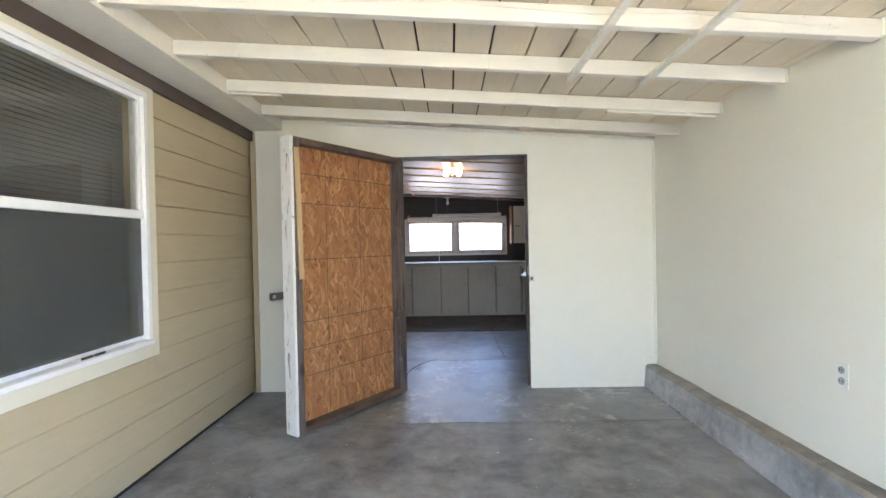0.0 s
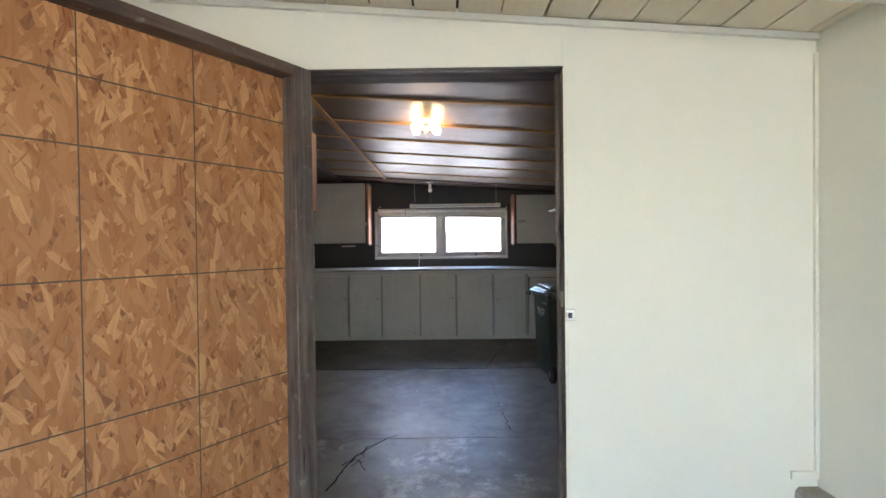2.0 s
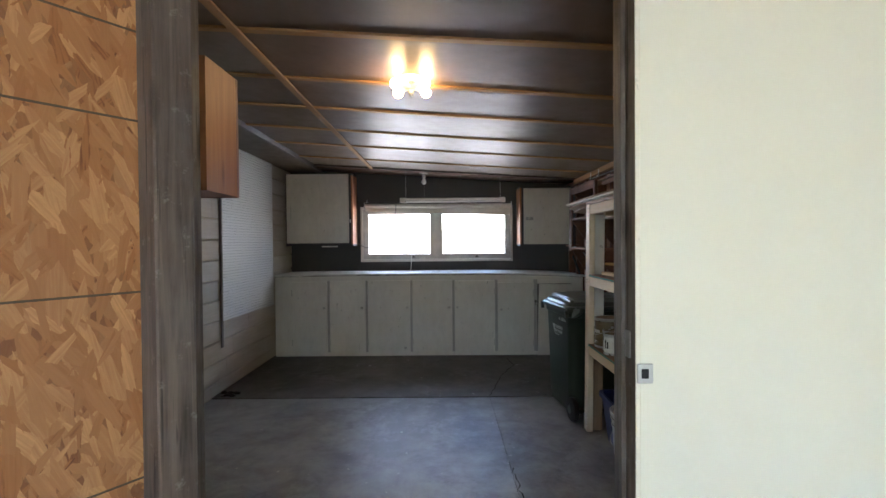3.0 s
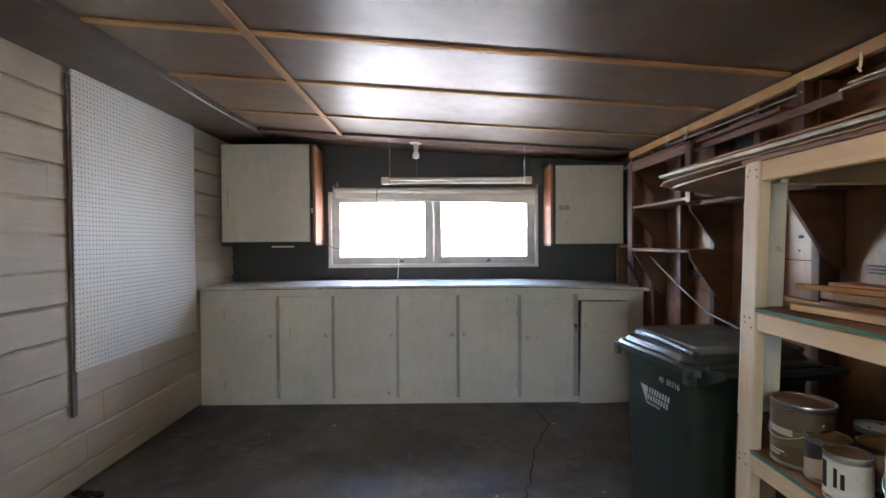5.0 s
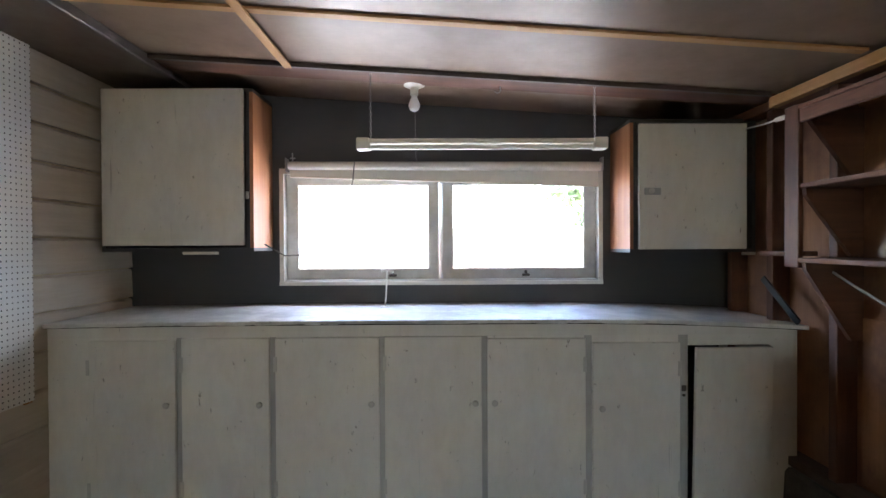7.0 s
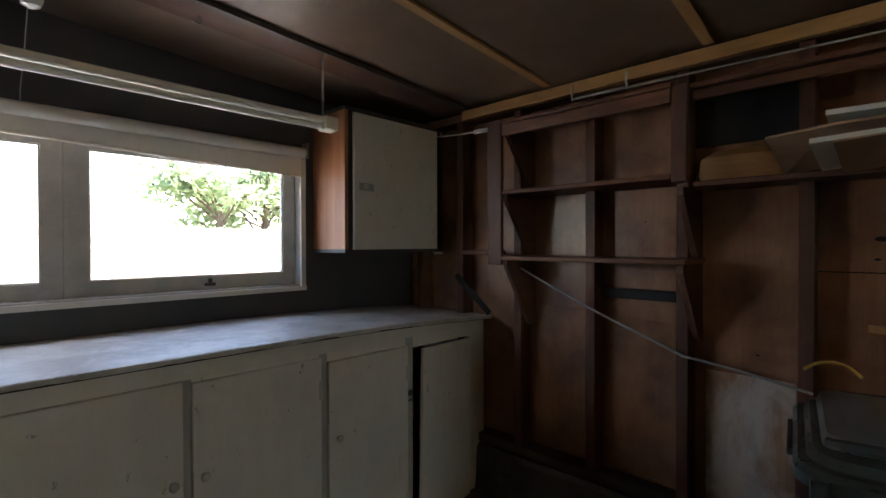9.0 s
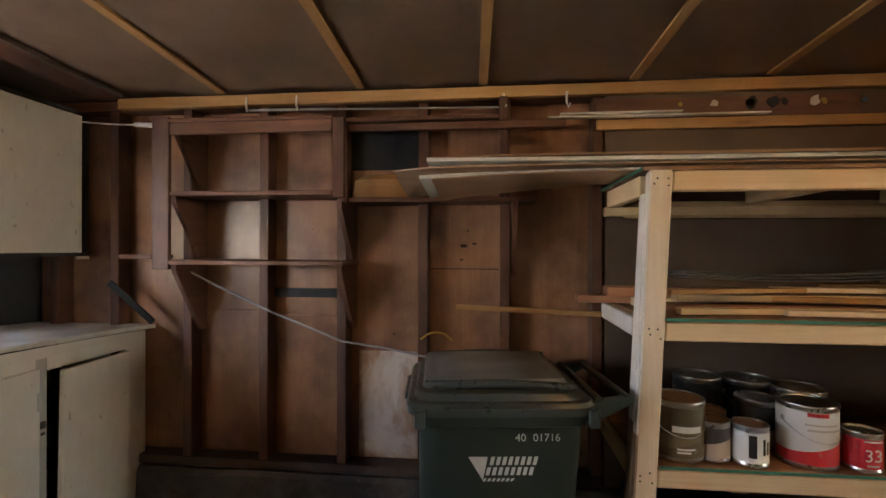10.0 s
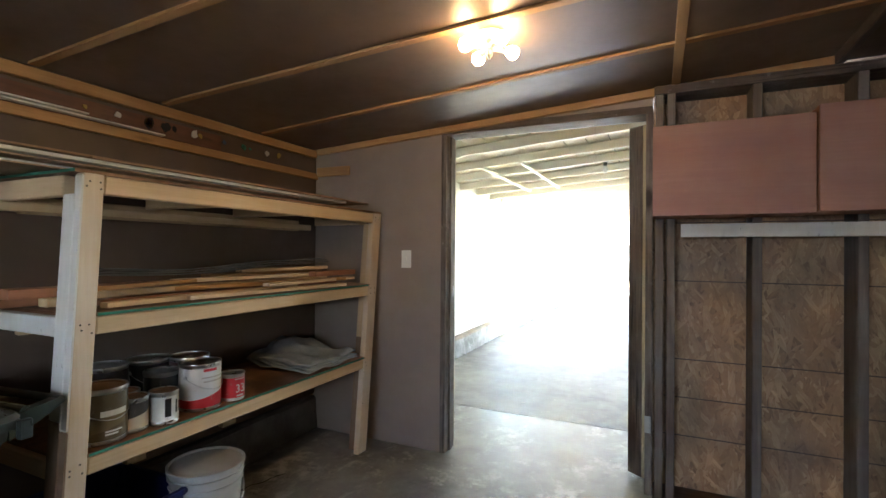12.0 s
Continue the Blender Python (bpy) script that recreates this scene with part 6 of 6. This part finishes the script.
def wheeled_bin():
    b = root("wheeled_bin", "dark green plastic wheeled bin with a closed scuffed lid", "bin", (1.222, 6.475, 0.008), rz=7.0)
    b.matrix_world = b.matrix_world @ Matrix.Diagonal((1.0, 1.0, 0.958, 1.0))
    # local -x carries the printing, local -y the handle and wheels
    part("body", loft([(0.215, 0.215, 0.05, 0.02, 0, 0.03), (0.228, 0.228, 0.06, 0.035, 0, 0.03), (0.252, 0.258, 0.06, 0.75, 0, 0.01), (0.254, 0.262, 0.06, 0.765, 0, 0.008),
                       (0.262, 0.268, 0.06, 0.77, 0, 0.008), (0.264, 0.27, 0.06, 0.805, 0, 0.008)]), M["bin"], b, smooth=True)
    lid = part("lid", loft([(0.262, 0.270, 0.06, 0.806, 0, 0.008), (0.282, 0.292, 0.07, 0.808, 0, 0.012), (0.284, 0.294, 0.07, 0.835, 0, 0.012), (0.276, 0.285, 0.07, 0.848, 0, 0.012),
                            (0.262, 0.268, 0.07, 0.852, 0, 0.014), (0.252, 0.255, 0.07, 0.872, 0, 0.016), (0.235, 0.235, 0.07, 0.880, 0, 0.018)]), M["bin_lid"], b, "scuffed grey green lid", smooth=True)
    # raised ribs and domed middle of the lid
    part("lid_top", loft([(0.215, 0.235, 0.03, 0.879, 0, 0.02), (0.20, 0.222, 0.03, 0.905, 0, 0.024), (0.188, 0.206, 0.03, 0.910, 0, 0.03)]), M["bin_panel"], lid, "grey flat of the lid lightened as lit from the window", smooth=True)
    for sx, sy in ((-1, 1), (-1, -1)):
        part("lid_clip", box(sx * 0.284 - 0.012, sx * 0.284 + 0.012, sy * 0.262 - 0.016, sy * 0.262 + 0.016, 0.775, 0.832, 0.006, 2), M["bin_lid"], lid)
    dome = bmesh.new()
    n = 18
    grid = []
    for i in range(n + 1):
        row = []
        for j in range(n + 1):
            u, v = -1 + 2 * i / n, -1 + 2 * j / n
            x, y = 0.17 * u, 0.03 + 0.18 * v
            z = 0.9105 + 0.014 * (1 - abs(u) ** 4) * (1 - abs(v) ** 6) * (0.75 + 0.25 * v) + 0.003 * math.sin(5 * u + 2 * v) * (1 - u * u) * (1 - v * v)
            row.append(dome.verts.new((x, y, z)))
        grid.append(row)
    for i in range(n):
        for j in range(n):
            dome.faces.new((grid[i][j], grid[i + 1][j], grid[i + 1][j + 1], grid[i][j + 1]))
    part("lid_panel", dome, M["bin_panel"], lid, smooth=True)
    for s in (-1, 1):
        part("lid_rib", tube([(s * 0.225, -0.22, 0.884), (s * 0.222, 0.0, 0.897), (s * 0.212, 0.2, 0.892), (s * 0.19, 0.245, 0.884)], 0.014, 8), M["bin_lid"], lid, smooth=True)
    part("lid_grip", box(-0.12, 0.12, 0.295, 0.318, 0.812, 0.83, 0.006, 2), M["bin_lid"], lid)
    for s in (-1, 1):
        arm = prism([(-0.25, 0.765), (-0.33, 0.80), (-0.395, 0.838), (-0.385, 0.856), (-0.25, 0.835)], "x", s * 0.225 - 0.016, s * 0.225 + 0.016)
        part("handle_arm", arm, M["bin"], b)
    part("handle_bar", tube([(-0.24, -0.386, 0.846), (0.24, -0.386, 0.846)], 0.014, 12), M["bin"], b, smooth=True)
    part("hinge_bar", tube([(-0.23, -0.295, 0.842), (0.23, -0.295, 0.842)], 0.013, 10), M["bin_lid"], b, smooth=True)
    for s in (-1, 1):
        w = part("wheel", moved(turned([(0.0, -0.022), (0.06, -0.022), (0.085, -0.016), (0.088, 0.0), (0.085, 0.016), (0.06, 0.022), (0.0, 0.022)], 28), pose(s * 0.235, -0.245, 0.0805, 0, 90, 0)), M["black"], b, smooth=True)
        part("hub", moved(turned([(0.0, -0.026), (0.03, -0.026), (0.034, 0.0), (0.03, 0.026), (0.0, 0.026)], 18), pose(s * 0.235, -0.245, 0.0805, 0, 90, 0)), M["bin_lid"], w, smooth=True)
    part("axle", tube([(-0.235, -0.245, 0.0805), (0.235, -0.245, 0.0805)], 0.01, 8), M["iron"], b)
    # printing on the side, drawn on the sloping face
    def fx(z):
        return -(0.228 + (0.252 - 0.228) * (z - 0.035) / 0.715) - 0.0025

    def bar(y0, y1, z0, z1, slant=0.0):
        # y runs towards the camera's other hand on this face: right is -y
        bm = bmesh.new()
        vs = [bm.verts.new((fx(z), y, z)) for y, z in ((y0, z0), (y1, z0), (y1 - slant, z1), (y0 - slant, z1))]
        bm.faces.new(vs)
        return bm
    tri = bmesh.new()
    tri.faces.new([tri.verts.new((fx(z), y, z)) for y, z in ((0.115, 0.672), (0.055, 0.672), (0.07, 0.595))])
    part("printed_mark", tri, M["print"], b, "white triangular mark")
    rows_ = [(0.050, 0.645, 0.672, [0.016] * 8), (0.062, 0.612, 0.638, [0.016] * 8), (0.072, 0.592, 0.602, [0.012] * 7)]
    for y, z0, z1, ws in rows_:
        for w_ in ws:
            part("printed_bar", bar(y, y - w_ * 0.72, z0, z1, 0.006), M["print"], b)
            y -= w_ * 1.18
    for body, y in (("40", -0.045), ("01716", -0.125)):
        cu = bpy.data.curves.new("bin number", "FONT")
        cu.body, cu.size, cu.extrude, cu.align_x = body, 0.034, 0.0004, "CENTER"
        cu.materials.append(M["print"])
        o = new("number", cu)
        o.parent = b
        o.matrix_local = pose(fx(0.735) - 0.0005, y, 0.722, 88, 0, -90)
    return b


wheeled_bin()
thing("yellow_cord", tube([(1.58 + 0.01 * math.sin(j), 6.80 - 0.14 * j / 10, 0.885 + 0.035 * math.sin(math.pi * j / 10)) for j in range(11)], 0.005, 6), plain("yellow cord", (0.55, 0.33, 0.05), 0.5), "yellow cord hanging on a stud behind the bin", "cord", smooth=True)

# ================================================================ outdoors
def fence(y, x0, x1, h, z=-0.03):
    f = root("fence", "grey weathered board fence across the yard", "fence", (0, y, z))
    me = to_mesh("board", box(-0.068, 0.068, -0.01, 0.01, 0.03, h, 0.004), M["fence_wood"])
    x = x0
    r = random.Random(int(y))
    while x < x1:
        ob = new("board", me)
        ob.parent = f
        ob.matrix_local = pose(x, r.uniform(-0.004, 0.004), r.uniform(-0.02, 0.02))
        x += 0.145
    for zz in (0.35, h - 0.3):
        part("rail", box(x0, x1, 0.012, 0.05, zz - 0.04, zz + 0.04), M["fence_wood"], f)
    return f


M["fence_wood"] = wood("weathered fence board", (0.42, 0.38, 0.33), (0.26, 0.22, 0.18), "z", 0.8, 0.8)
M["bark"] = wood("rough bark", (0.17, 0.125, 0.09), (0.06, 0.045, 0.035), "z", 0.9, 1.4, bump=0.8)


def leaf_material(name, a, b):
    k = Nodes(name)
    isl = k.n("ShaderNodeNewGeometry").outputs["Random Per Island"]
    col = k.mix(isl, a, b)
    k.done(col, 0.5)
    thin = k.n("ShaderNodeBsdfTranslucent", Color=col)
    both = k.n("ShaderNodeMixShader", i0=0.5, i1=k.p.outputs[0], i2=thin.outputs[0])
    k.set(k.t.nodes["Material Output"], "Surface", both.outputs[0])
    return k.m


M["leaf"] = leaf_material("tree leaves", (0.20, 0.28, 0.13), (0.36, 0.42, 0.24))


def tree(at, height, spread, seed, leaves=2600):
    r = random.Random(seed)
    t = root("tree", "leafy green tree behind the yard fence", "tree", at, "trees outside")
    limbs = [tube([(0, 0, -0.05), (0.05, 0.02, height * 0.18), (0.0, 0.06, height * 0.36), (0.08, 0.0, height * 0.6)], 0.11, 10)]
    tips = []
    for k in range(13):
        a = r.uniform(0, math.tau)
        z0 = height * r.uniform(0.28, 0.6)
        ln = spread * r.uniform(0.5, 1.0)
        e = (ln * math.cos(a), ln * math.sin(a), z0 + height * r.uniform(0.12, 0.4))
        limbs.append(tube([(0.03, 0.03, z0), (e[0] * 0.5, e[1] * 0.5, z0 + (e[2] - z0) * 0.7), e], 0.035, 6))
        tips.append(e)
        tips.append((e[0] * 0.6, e[1] * 0.6, z0 + (e[2] - z0) * 0.8 + 0.2))
    part("trunk", join(*limbs), M["bark"], t, smooth=True)
    verts, faces = [], []
    for i in range(leaves):
        c = tips[r.randrange(len(tips))]
        rad = spread * 0.34
        d = Vector((r.gauss(0, 1), r.gauss(0, 1), r.gauss(0, 0.75))).normalized() * rad * r.random() ** 0.4
        p = Vector(c) + d
        s = r.uniform(0.08, 0.17)
        u = Vector((r.gauss(0, 1), r.gauss(0, 1), r.gauss(0, 1))).normalized()
        w = u.orthogonal().normalized()
        n0 = len(verts)
        verts += [p - u * s, p + w * s * 0.45, p + u * s, p - w * s * 0.45]
        faces.append((n0, n0 + 1, n0 + 2, n0 + 3))
    me = bpy.data.meshes.new("crown")
    me.from_pydata([tuple(v) for v in verts], [], faces)
    me.materials.append(M["leaf"])
    cr = new("crown", me)
    cr.parent = t
    return t


fence(19.0, -9.0, 15.0, 1.75)
for i, (x, y, h, sp) in enumerate(((5.3, 21.2, 4.3, 1.8), (7.0, 21.8, 4.5, 1.9), (8.9, 21.3, 4.4, 1.9))):
    tree((x, y, -0.03), h, sp, 11 + i, 3000)
tree((-5.5, 24.0, -0.03), 6.5, 2.6, 3)
tree((5.5, -9.0, -0.03), 6.0, 2.6, 4)
fence(-17.0, -8.0, 12.0, 1.7)
